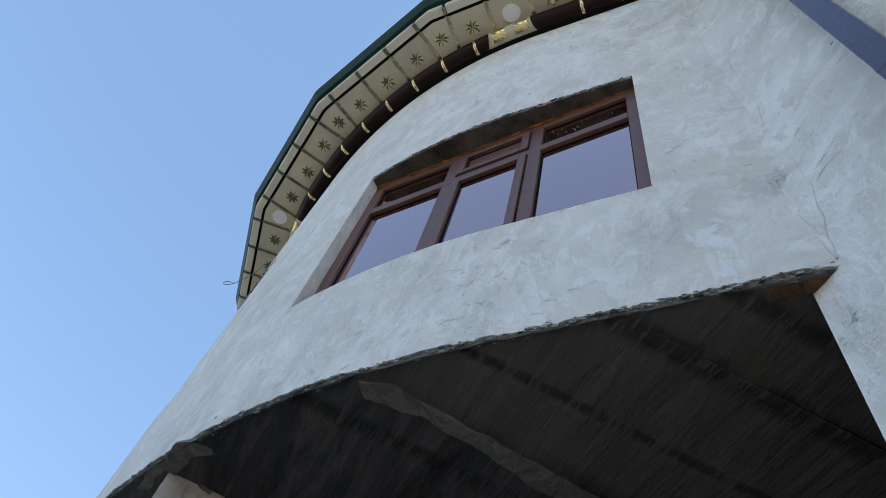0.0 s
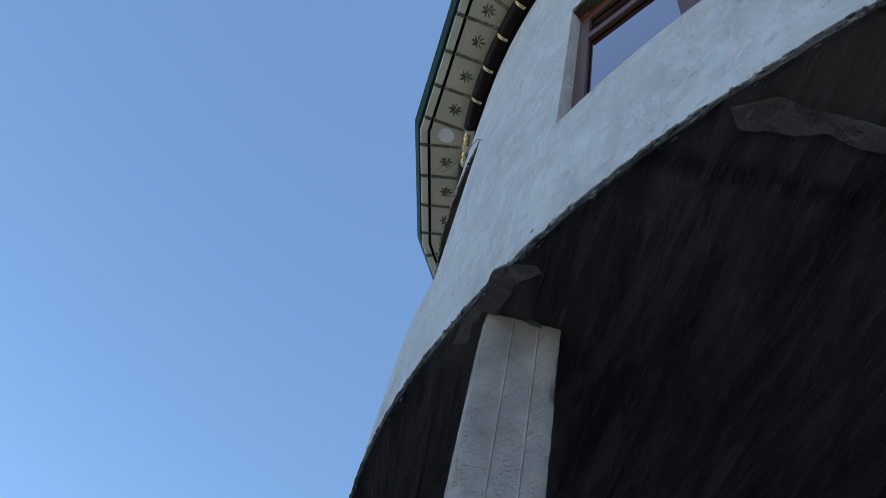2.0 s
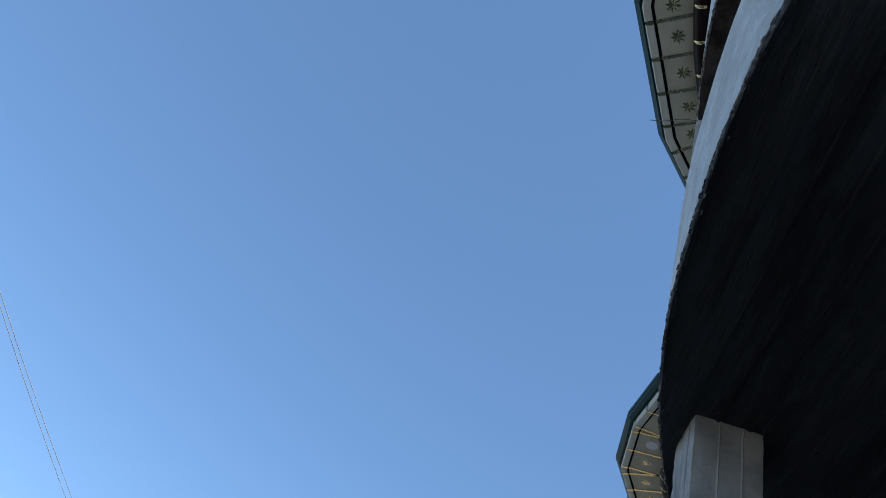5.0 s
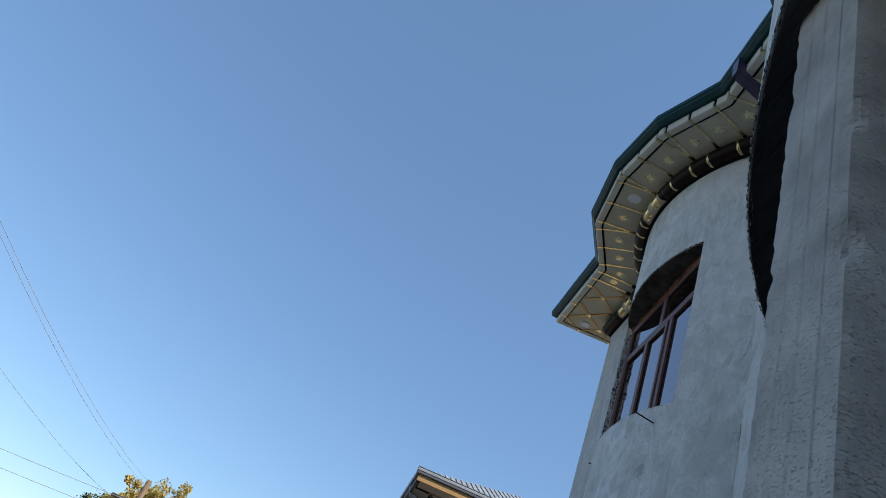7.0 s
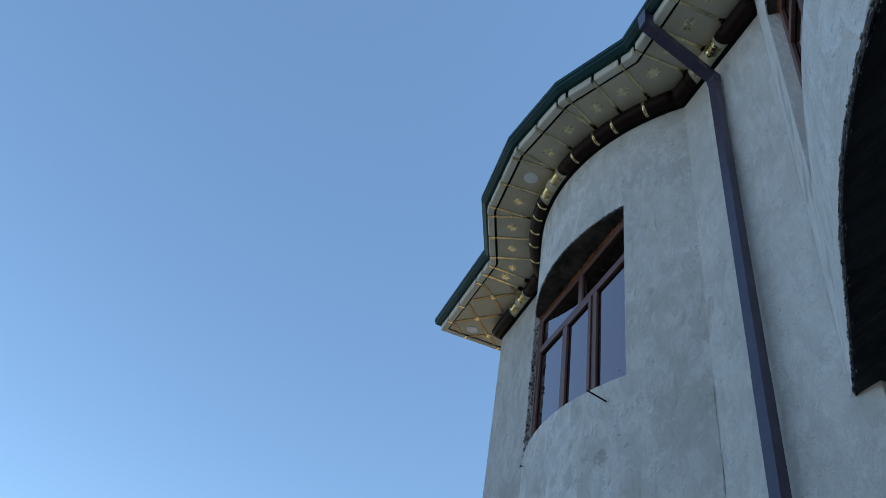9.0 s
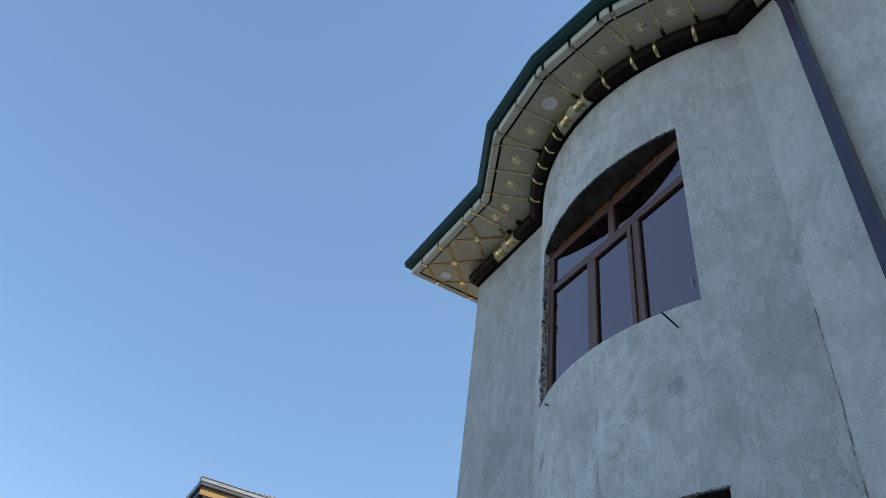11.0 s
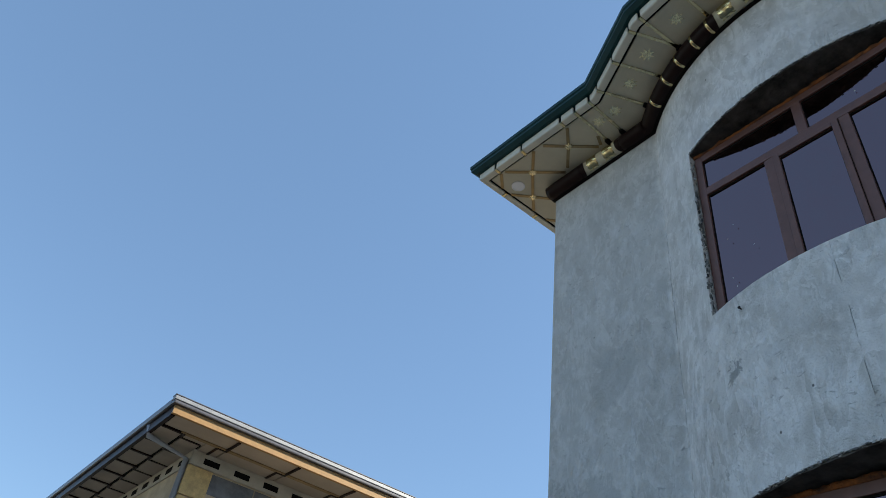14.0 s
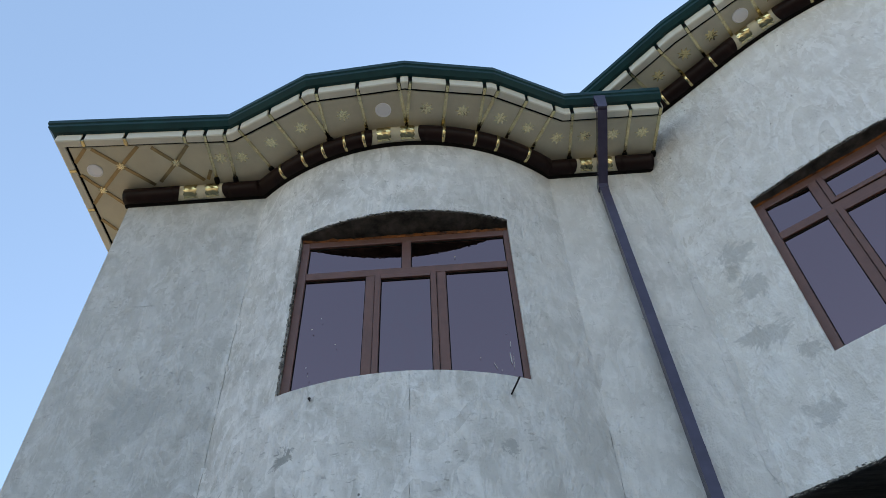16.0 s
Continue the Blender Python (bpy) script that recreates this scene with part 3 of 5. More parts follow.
# ---- windows ----
def window(name, a, b, z0, z1, label, upper, group, split=(0.336, 0.657), foam=(0.0, 0.0), film=GLASS, brown_pane=False):
    """A window unit standing between the plan points a and b (left to right from outside), z0 to z1.
    upper: 2 or 3 small lights above the transom."""
    a, b = Vector(a), Vector(b)
    along = (b - a).normalized()
    out = Vector((along.y, -along.x, 0))
    if out.x > 0:
        out = -out
    w = (b - a).length
    root = thing(name, label, "window", (*(a + b).xy / 2, z0), group, "structure")
    m = Matrix.Identity(4)
    m.col[0], m.col[1], m.col[2], m.col[3] = (*along, 0), (*out, 0), (0, 0, 1, 0), (a.x, a.y, 0, 1)

    def piece(nm, x0, x1, y0, y1, l, h, material, parent=root, bevel=0.006, lab=""):
        return part(nm, moved(box_bm(x0, y0, l, x1, y1, h, bevel), m), material, parent, lab)

    f, hm = 0.074, 0.042
    zt = z0 + (z1 - z0) * 0.745
    piece("left_jamb", 0, f, -0.06, 0.0, z0, z1, FRAME)
    piece("right_jamb", w - f, w, -0.06, 0.0, z0, z1, FRAME)
    piece("head", f, w - f, -0.06, 0.0, z1 - f, z1, FRAME)
    piece("bottom_rail", f, w - f, -0.06, 0.0, z0, z0 + f, FRAME)
    piece("transom", f, w - f, -0.058, 0.004, zt - hm, zt + hm, FRAME)
    c0, c1 = w * split[0], w * split[1]
    for c in (c0, c1):
        piece("mullion", c - hm, c + hm, -0.058, 0.002, z0 + f, (zt - hm) if upper == 2 else (z1 - f), FRAME)
    cuts = [f, w / 2, w - f] if upper == 2 else [f, c0, c1, w - f]
    if upper == 2:
        piece("upper_mullion", w / 2 - hm, w / 2 + hm, -0.058, 0.002, zt + hm, z1 - f, FRAME)
    for x0, x1 in zip(cuts[:-1], cuts[1:]):
        piece("upper_pane", x0 + (hm if x0 > f else 0), x1 - (hm if x1 < w - f else 0), -0.034, -0.026, zt + hm, z1 - f, film, bevel=0)
    piece("left_pane", f, c0 - hm, -0.034, -0.026, z0 + f, zt - hm, film, bevel=0)
    piece("right_pane", c1 + hm, w - f, -0.034, -0.026, z0 + f, zt - hm, film, bevel=0)
    lights = [(z0 + f, zt - hm)] + ([(zt + hm, z1 - f)] if upper == 3 else [])
    for l, h in lights:
        sash = thing("sash", "", "", (*(a + b).xy / 2, l))
        sash.parent = root
        sash.matrix_parent_inverse = root.matrix_world.inverted()
        x0, x1, k = c0 + hm + 0.003, c1 - hm - 0.003, 0.052
        piece("sash_stile", x0, x0 + k, -0.045, 0.018, l + 0.005, h - 0.005, FRAME, sash)
        piece("sash_stile", x1 - k, x1, -0.045, 0.018, l + 0.005, h - 0.005, FRAME, sash)
        piece("sash_rail", x0 + k, x1 - k, -0.045, 0.018, l + 0.005, l + k, FRAME, sash)
        piece("sash_rail", x0 + k, x1 - k, -0.045, 0.018, h - k, h - 0.005, FRAME, sash)
        # the upper middle pane is coloured brown all over
        if brown_pane and l > zt:
            piece("sash_pane", x0 + k, x1 - k, -0.018, -0.010, l + k, h - k, PANE_BROWN, sash, 0, "pane coloured flat brown")
        else:
            piece("sash_pane", x0 + k, x1 - k, -0.018, -0.010, l + k, h - k, film, sash, 0)
    # black strips for rubber gaskets and painted shadow gaps round panes and sashes
    edges = [(f, c0 - hm, z0 + f, zt - hm, -0.026), (c1 + hm, w - f, z0 + f, zt - hm, -0.026)]
    edges += [(x0 + (hm if x0 > f else 0), x1 - (hm if x1 < w - f else 0), zt + hm, z1 - f, -0.026) for x0, x1 in zip(cuts[:-1], cuts[1:])]
    edges += [(c0 + hm + 0.055, c1 - hm - 0.055, l + 0.052, h - 0.052, -0.010) for l, h in lights]
    edges += [(c0 + hm, c1 - hm, l, h, 0.003) for l, h in lights]
    for x0, x1, l, h, y in edges:
        g, d = (0.008, 0.004) if y < 0 else (0.0045, 0.002)
        bm = bmesh.new()
        for a0, a1, b0, b1 in ((x0, x0 + g, l, h), (x1 - g, x1, l, h), (x0 + g, x1 - g, h - g * 1.8, h), (x0 + g, x1 - g, l, l + g)):
            add_hex(bm, [(a0, y, b0), (a1, y, b0), (a1, y + d, b0), (a0, y + d, b0)], [(a0, y, b1), (a1, y, b1), (a1, y + d, b1), (a0, y + d, b1)])
        part("gasket_shadow", moved(fix(bm), m), BLACK, root, "black strip for rubber seal and shadow gap")
    # mounting foam along the head
    bm = bmesh.new()
    n = 90
    fx, fz = [], []
    for i in range(n + 1):
        x = w * i / n
        lump = 0.7 * noise.noise(Vector((x * 9, z1, w))) + 0.7 * noise.noise(Vector((x * 23, z1, 3.0))) + 0.4 * noise.noise(Vector((x * 60, z1, 7.0)))
        rise = (foam[0] + (foam[1] - foam[0]) * (x / w) ** 1.6) * (1 + 0.35 * lump)
        fx.append(-0.012 + (0.022 + 0.35 * rise) * (0.55 + 0.6 * lump))
        fz.append(z1 + 0.034 + rise + 0.014 * lump)
    for i in range(n):
        x0, x1 = w * i / n, w * (i + 1) / n
        m0, m1 = (z1 + fz[i]) / 2, (z1 + fz[i + 1]) / 2
        add_hex(bm, [(x0, -0.05, z1), (x0, fx[i] * 0.6, z1), (x0, fx[i] + 0.012, m0), (x0, fx[i] * 0.4, fz[i]), (x0, -0.05, fz[i])],
                [(x1, -0.05, z1), (x1, fx[i + 1] * 0.6, z1), (x1, fx[i + 1] + 0.012, m1), (x1, fx[i + 1] * 0.4, fz[i + 1]), (x1, -0.05, fz[i + 1])])
    bmesh.ops.remove_doubles(bm, verts=bm.verts, dist=0.0002)
    part("foam_bead", moved(fix(bm), m), FOAM, root, "orange cured mounting foam")
    return root


# ---- walls ----
def chord_back(point, s0, s1, depth):
    a, b = point(s0), point(s1)
    along = (b - a).normalized()
    n = Vector((along.y, -along.x, 0))
    if n.x < 0:
        n = -n

    def back(s):
        p = point(s)
        return p + n * (depth - (p - a).dot(n))
    return back


# overhanging bay on the upper floor
A_WINDOWS = [(-4.23, -2.34, 6.38), (-1.26, 1.26, 6.38), (2.34, 4.14, 6.52)]
A_SILL = 4.72
a_end = ARC + STRAIGHT
a_open = [(s0, s1, A_SILL, head, 0.0, chord_back(bay_point, s0, s1, 0.30)) for s0, s1, head in A_WINDOWS]
a_stations = stations(-a_end, a_end, 0.024, [v for w in A_WINDOWS for v in w[:2]] + [-ARC, ARC_N])
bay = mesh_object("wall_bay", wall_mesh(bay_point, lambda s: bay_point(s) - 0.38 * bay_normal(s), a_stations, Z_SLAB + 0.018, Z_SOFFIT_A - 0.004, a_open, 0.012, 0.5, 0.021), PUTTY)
tagged(bay, "curved pale plastered wall of the overhanging upper bay", "wall", kind="structure")

# street front with the bow
B_OPEN_L, B_OPEN_R = 5.645, 7.64
B_WINDOWS = [(4.76, 6.66), (1.40, 3.30)]
y0, y1 = 3.74, 9.77
b_stations = stations(y0, y1, 0.04, [B_OPEN_L, B_OPEN_R, YB - HB, YB + HB])
low = [(B_OPEN_L, B_OPEN_R, 1.40, 3.385, 0.062, chord_back(front_point, B_OPEN_L, B_OPEN_R, 0.26))]
high = [(B_OPEN_L, B_OPEN_R, 4.76, 6.685, 0.018, chord_back(front_point, B_OPEN_L, B_OPEN_R, 0.26))]
thick = lambda y: Vector((facade_x(y) + 0.40, y, 0))
lower = mesh_object("wall_front_lower", wall_mesh(front_point, thick, b_stations, -0.8, 3.98, low, 0.009), CEMENT)
tagged(lower, "grey cement-plastered bowed street wall, ground floor", "wall", kind="structure")
upper = mesh_object("wall_front_upper", wall_mesh(front_point, thick, b_stations, 3.98, Z_SOFFIT_B - 0.004, high, 0.009), CEMENT)
tagged(upper, "grey cement-plastered bowed street wall, upper floor", "wall", kind="structure")
south = mesh_object("wall_front_south", box_bm(2.90, -7.6, -0.8, 3.30, -4.20, 7.946), PUTTY)
tagged(south, "pale plastered street wall beside the bay", "wall", kind="structure")
side = mesh_object("wall_north", box_bm(facade_x(9.77) + 0.402, 9.37, -0.8, 13.0, 9.77, 7.946), CEMENT)
tagged(side, "grey cement-plastered end wall", "wall", kind="structure")
back = mesh_object("wall_east", box_bm(12.6, -7.6, -0.8, 13.0, 9.36, 7.946), CEMENT)
tagged(back, "plain rear wall", "wall", kind="structure")
# unseen; placed so that sunlit ground beyond it lightens the bay
end = mesh_object("wall_south", box_bm(3.302, -7.6, -0.8, 12.59, -7.2, 7.946), CEMENT)
tagged(end, "plain unseen far end wall", "wall", kind="structure")
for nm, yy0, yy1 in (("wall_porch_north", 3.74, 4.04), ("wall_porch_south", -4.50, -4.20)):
    w = mesh_object(nm, box_bm(3.47 if yy0 > 0 else 3.302, yy0, -0.8, 6.6, yy1, 3.83), PORCH_SHADE)
    tagged(w, "side wall of the recessed porch, shade put into its colour", "wall", kind="structure")
w = mesh_object("wall_porch_back", box_bm(6.6, -4.5, -0.8, 6.9, 4.04, 3.83), PORCH_SHADE)
tagged(w, "back wall of the recessed porch, shade put into its colour", "wall", kind="structure")


# ragged mortar fillets where the bay meets the flat fronts
def fillet(x, y, along_front, along_bay, z0, z1, seed, material):
    bm = bmesh.new()
    rings = []
    n = int((z1 - z0) / 0.03)
    corner = Vector((x, y, 0))
    a, b = Vector((*along_front, 0)).normalized(), Vector((*along_bay, 0)).normalized()
    out = (a + b).normalized()
    for k in range(n + 1):
        z = z0 + (z1 - z0) * k / n
        wave = lambda f, o: noise.noise(Vector((z * f, o, seed)))
        wa = 0.045 + 0.03 * wave(3, 1) + 0.016 * wave(14, 2)
        wb = 0.030 + 0.02 * wave(4, 3) + 0.012 * wave(17, 4)
        bulge = 0.020 + 0.008 * wave(6, 5) + 0.005 * wave(23, 6)
        fade = min(1.0, (z - z0) / 0.25 + 0.12, (z1 - z) / 0.25 + 0.12)
        wa, wb, bulge = wa * fade, wb * fade, bulge * fade
        pts = [corner + a * wa - out * 0.004, corner + a * wa * 0.8 + out * 0.007, corner + out * bulge, corner + b * wb * 0.8 + out * 0.007, corner + b * wb - out * 0.004]
        rings.append([bm.verts.new((p.x, p.y, z)) for p in pts])
    for p, q in zip(rings[:-1], rings[1:]):
        for k in range(5):
            bm.faces.new((p[k], p[(k + 1) % 5], q[(k + 1) % 5], q[k]))
    bm.faces.new(rings[0])
    bm.faces.new(rings[-1])
    ob = mesh_object("mortar_fillet", fix(bm), material)
    return tagged(ob, "ragged mortar fillet between the bay and the flat front", "mortar fillet", kind="structure")


def bay_meets(x_of, side):
    """The place on the bay's straight flank where it reaches the flat front."""
    s = side * 3.5
    while bay_point(s).x < x_of(bay_point(s).y):
        s += side * 0.002
    return bay_point(s), bay_normal(s)


p, n = bay_meets(facade_x, 1)
fillet(p.x, p.y, (0, 1), (-n.y, n.x), 3.87, 7.72, 1.5, CEMENT)
p, n = bay_meets(lambda y: 2.90, -1)
fillet(p.x, p.y, (0, -1), (n.y, -n.x), 3.87, 8.60, 7.5, PUTTY)


# slab under the bay: a curved plate with a rough rim
def slab():
    bm = bmesh.new()
    ring = [bay_point(s) for s in stations(-a_end, a_end, 0.06, [-ARC, ARC_N])]
    inset = [p - 0.022 * bay_normal(s) for p, s in zip(ring, stations(-a_end, a_end, 0.06, [-ARC, ARC_N]))]
    far = 7.0
    lo = [(p.x, p.y, Z_SLAB) for p in inset] + [(far, inset[-1].y, Z_SLAB), (far, inset[0].y, Z_SLAB)]
    add_hex(bm, lo, [(x, y, Z_SLAB + 0.14) for x, y, z in lo])
    return fix(bm)


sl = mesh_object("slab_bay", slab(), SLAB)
tagged(sl, "dark board-marked concrete slab under the bay, shade in its northern colour", "slab", kind="structure")

def lintel(point, s0, s1, head, fall, back, n_steps):
    """A thin dark concrete plate along the underside over an opening."""
    bm = bmesh.new()
    front, rear = [], []
    for k in range(n_steps + 1):
        q = s0 + (s1 - s0) * k / n_steps
        p, r = point(q), back(q)
        d = (r - p).normalized()
        rough = 0.012 + 0.010 * noise.noise(Vector((q * 17, head, 3.3)))
        front.append(p + d * rough)
        rear.append(r)
    top = [head - fall * (s1 - s0) * k / n_steps for k in range(n_steps + 1)]
    zl = [z - 0.016 + 0.010 * noise.noise(Vector((k * 0.6, head, 8.1))) for k, z in enumerate(top)]
    for k in range(n_steps):
        a, b = top[k], top[k + 1]
        add_hex(bm, [(*front[k].xy, zl[k]), (*front[k + 1].xy, zl[k + 1]), (*rear[k + 1].xy, b - 0.012), (*rear[k].xy, a - 0.012)],
                [(*front[k].xy, a + 0.02), (*front[k + 1].xy, b + 0.02), (*rear[k + 1].xy, b + 0.02), (*rear[k].xy, a + 0.02)])
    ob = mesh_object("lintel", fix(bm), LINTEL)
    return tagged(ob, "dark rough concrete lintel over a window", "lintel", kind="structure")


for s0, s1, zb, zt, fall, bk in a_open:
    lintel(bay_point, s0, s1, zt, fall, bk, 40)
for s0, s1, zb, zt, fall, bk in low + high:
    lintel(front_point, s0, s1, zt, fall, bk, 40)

def crumbs(point, s0, s1, z, fall, count, seed):
    rg = random.Random(seed)
    bm = bmesh.new()
    for k in range(count):
        q = rg.uniform(s0, s1)
        a, b = point(q - 0.01), point(q + 0.01)
        tang = (b - a).normalized()
        n = Vector((-tang.y, tang.x, 0))
        if n.x > 0:
            n = -n
        c = point(q) + n * rg.uniform(-0.014, 0.002)
        zc = z - fall * (q - s0) + rg.uniform(-0.010, 0.005)
        r = rg.uniform(0.002, 0.007)
        pts = [c + tang * sx * r * rg.uniform(0.8, 2.4) + n * sy * r * rg.uniform(0.2, 0.7) + Vector((0, 0, zc + sz * r * rg.uniform(0.3, 0.9)))
               for sx, sy, sz in ((-1, -1, -1), (1, -1, -1), (1, 1, -1), (-1, 1, -1), (-1, -1, 1), (1, -1, 1), (1, 1, 1), (-1, 1, 1))]
        add_hex(bm, pts[:4], pts[4:])
    ob = mesh_object("broken_edge", fix(bm), RUBBLE)
    return tagged(ob, "crumbling plaster edge along a window head", "plaster edge", kind="stuff")


for k, (s0, s1, zb, zt, fall, bk) in enumerate(low + high):
    crumbs(front_point, s0, s1, zt, fall, 420, 20 + k)
for k, (s0, s1, zb, zt, fall, bk) in enumerate(a_open):
    crumbs(bay_point, s0, s1, zt, fall, 200, 30 + k)

def jamb_crumbs(y, z0, z1, count, seed):
    """Chipped plaster down a window's reveal edge."""
    rg = random.Random(seed)
    bm = bmesh.new()
    for k in range(count):
        p = front_point(y)
        c = p + Vector((rg.uniform(-0.003, 0.05), rg.uniform(-0.010, 0.003), 0))
        zc, r = rg.uniform(z0, z1), rg.uniform(0.003, 0.011)
        pts = [c + Vector((sx * r * rg.uniform(0.4, 1.2), sy * r * rg.uniform(0.3, 0.9), zc + sz * r * rg.uniform(0.5, 2.2)))
               for sx, sy, sz in ((-1, -1, -1), (1, -1, -1), (1, 1, -1), (-1, 1, -1), (-1, -1, 1), (1, -1, 1), (1, 1, 1), (-1, 1, 1))]
        add_hex(bm, pts[:4], pts[4:])
    ob = mesh_object("broken_edge", fix(bm), RUBBLE)
    return tagged(ob, "chipped plaster down a window reveal edge", "plaster edge", kind="stuff")


jamb_crumbs(B_OPEN_R, 4.78, 6.55, 170, 51)
jamb_crumbs(B_OPEN_R, 1.42, 3.25, 120, 52)

# windows
for s0, s1, head in A_WINDOWS:
    p, q = bay_point(s0), bay_point(s1)
    al = (q - p).normalized()
    n = Vector((al.y, -al.x, 0))
    win = window("window_bay", q + n * 0.08, p + n * 0.08, A_SILL - 0.01, head - 0.03, "brown three-light window with violet mirror glass in the bay", 3, "bay windows", (0.29, 0.66) if s0 > 2 else (0.345, 0.655), film=GLASS if s0 > 2 else GLASS_BRIGHTENED, brown_pane=s0 < -3)
    if s0 < -3:
        # dried lime flecks on the upper light
        rgf = random.Random(12)
        for k in range(16):
            c = q + n * (0.08 + 0.022) - al * ((q - p).length * rgf.uniform(0.70, 0.93))
            bm = bmesh.new()
            bmesh.ops.create_icosphere(bm, subdivisions=1, radius=0.5)
            moved(bm, Matrix.Translation((c.x, c.y, rgf.uniform(6.03, 6.26))) @ Matrix.Diagonal((rgf.uniform(0.003, 0.009), rgf.uniform(0.003, 0.009), rgf.uniform(0.003, 0.011), 1)))
            part("paint_fleck", bm, SPATTER, win, "dried white lime fleck")
pl, pr = front_point(B_OPEN_L), front_point(B_OPEN_R)
for z0, z1 in B_WINDOWS:
    win = window("window_bow", pr + Vector((0.06, -0.012, 0)), pl + Vector((0.06, -0.026, 0)), z0 - 0.01, z1 - 0.06, "brown window with violet mirror glass in the bow, paint spatters on it", 2, "bow windows", foam=(0.0, 0.006) if z0 > 4 else (0.0, 0.040))
    if z0 > 4:
        # lime flecks and runs dried on the panes: y, z, width, length, lean
        xg = pl.x + 0.06 + 0.022
        for y, z, w, h, lean in ((5.765, 5.20, 0.010, 0.10, 3), (5.775, 5.05, 0.020, 0.16, -4), (5.755, 5.02, 0.007, 0.20, 2), (5.905, 4.98, 0.008, 0.09, -22), (6.02, 5.07, 0.012, 0.014, 0), (5.86, 4.93, 0.012, 0.012, 0),
                                (7.22, 5.29, 0.022, 0.010, 20), (7.43, 5.47, 0.022, 0.012, 0), (7.36, 5.59, 0.016, 0.018, 0), (7.44, 5.06, 0.02, 0.014, 0), (7.42, 4.97, 0.010, 0.03, 0), (6.17, 6.28, 0.02, 0.02, 0), (5.79, 5.31, 0.01, 0.01, 0)):
            bm = bmesh.new()
            bmesh.ops.create_icosphere(bm, subdivisions=2, radius=0.5)
            for v in bm.verts:
                v.co *= 1 + 0.5 * noise.noise(v.co * 3 + Vector((y, z, 0)))
            moved(bm, pose(xg, y, z, lean, 0, 0) @ Matrix.Diagonal((0.003, 0.5 * w, 0.7 * h, 1)))
            part("paint_fleck", bm, SPATTER, win, "dried white lime fleck")


# ---- eaves ----
class Line:
    """A polyline in plan, run with the house on its right."""
    def __init__(self, pts):
        self.p = [Vector((*q, 0)) for q in pts]
        self.d = [(b - a).normalized() for a, b in zip(self.p[:-1], self.p[1:])]
        self.len = [(b - a).length for a, b in zip(self.p[:-1], self.p[1:])]
        self.n = [Vector((d.y, -d.x, 0)) for d in self.d]

    def mitre(self, i, d):
        """Corner i inset by d."""
        if i == 0:
            return self.p[0] + self.n[0] * d
        if i == len(self.p) - 1:
            return self.p[-1] + self.n[-1] * d
        m = (self.n[i - 1] + self.n[i]).normalized()
        return self.p[i] + m * (d / m.dot(self.n[i]))

    def at(self, i, t, d):
        return self.p[i] + self.d[i] * t + self.n[i] * d

    def sweep(self, profile):
        bm = bmesh.new()
        rings = [[bm.verts.new((*self.mitre(i, d).xy, z)) for d, z in profile] for i in range(len(self.p))]
        k = len(profile)
        for a, b in zip(rings[:-1], rings[1:]):
            for j in range(k):
                bm.faces.new((a[j], a[(j + 1) % k], b[(j + 1) % k], b[j]))
        bm.faces.new(rings[0])
        bm.faces.new(rings[-1])
        return fix(bm)


def prism(outline, z0, z1):
    bm = bmesh.new()
    add_hex(bm, [(p.x, p.y, z0) for p in outline], [(p.x, p.y, z1) for p in outline])
    return fix(bm)


def star_bm(c, along, r, z):
    """An eight-pointed stamped star hanging just under z."""
    side = Vector((along.y, -along.x, 0))
    bm = bmesh.new()
    rim = []
    for k in range(16):
        q = k * math.pi / 8
        rr = r if k % 2 == 0 else r * 0.52
        rim.append(c + rr * (math.cos(q) * along + math.sin(q) * side))
    top = [bm.verts.new((p.x, p.y, z)) for p in rim]
    low = [bm.verts.new((p.x, p.y, z - (0.0042 if k % 2 == 0 else 0.0026) - 0.0022 * noise.noise(p * 17))) for k, p in enumerate(rim)]
    tip = bm.verts.new((c.x, c.y, z - 0.0055))
    for k in range(16):
        bm.faces.new((top[k], top[(k + 1) % 16], low[(k + 1) % 16], low[k]))
        bm.faces.new((low[k], low[(k + 1) % 16], tip))
    bm.faces.new(top)
    return fix(bm)


def strip_bm(a, b, w, z0, z1):
    d = (b - a).normalized()
    s = Vector((d.y, -d.x, 0)) * (w / 2)
    return prism([a - s, b - s, b + s, a + s], z0, z1)


def downlight(c, z):
    root = thing("downlight", "round white recessed downlight in the cream eave soffit", "downlight", (c.x, c.y, z), "eave downlights")
    bm = bmesh.new()
    for k in range(24):
        q0, q1 = 2 * math.pi * k / 24, 2 * math.pi * (k + 1) / 24
        sec = [(0.085, 0.0), (0.085, -0.008), (0.072, -0.012), (0.066, -0.004)]
        ring = lambda q: [(c.x + r * math.cos(q), c.y + r * math.sin(q), z + h) for r, h in sec]
        a, b = ring(q0), ring(q1)
        va, vb = [bm.verts.new(p) for p in a], [bm.verts.new(p) for p in b]
        for j in range(3):
            bm.faces.new((va[j], va[j + 1], vb[j + 1], vb[j]))
    bmesh.ops.remove_doubles(bm, verts=bm.verts, dist=1e-5)
    part("rim", fix(bm), LENS, root)
    bm = bmesh.new()
    bmesh.ops.create_circle(bm, cap_ends=True, segments=24, radius=0.068)
    part("diffuser", moved(bm, Matrix.Translation((c.x, c.y, z - 0.005))), LENS, root, "white frosted diffuser")
    return root


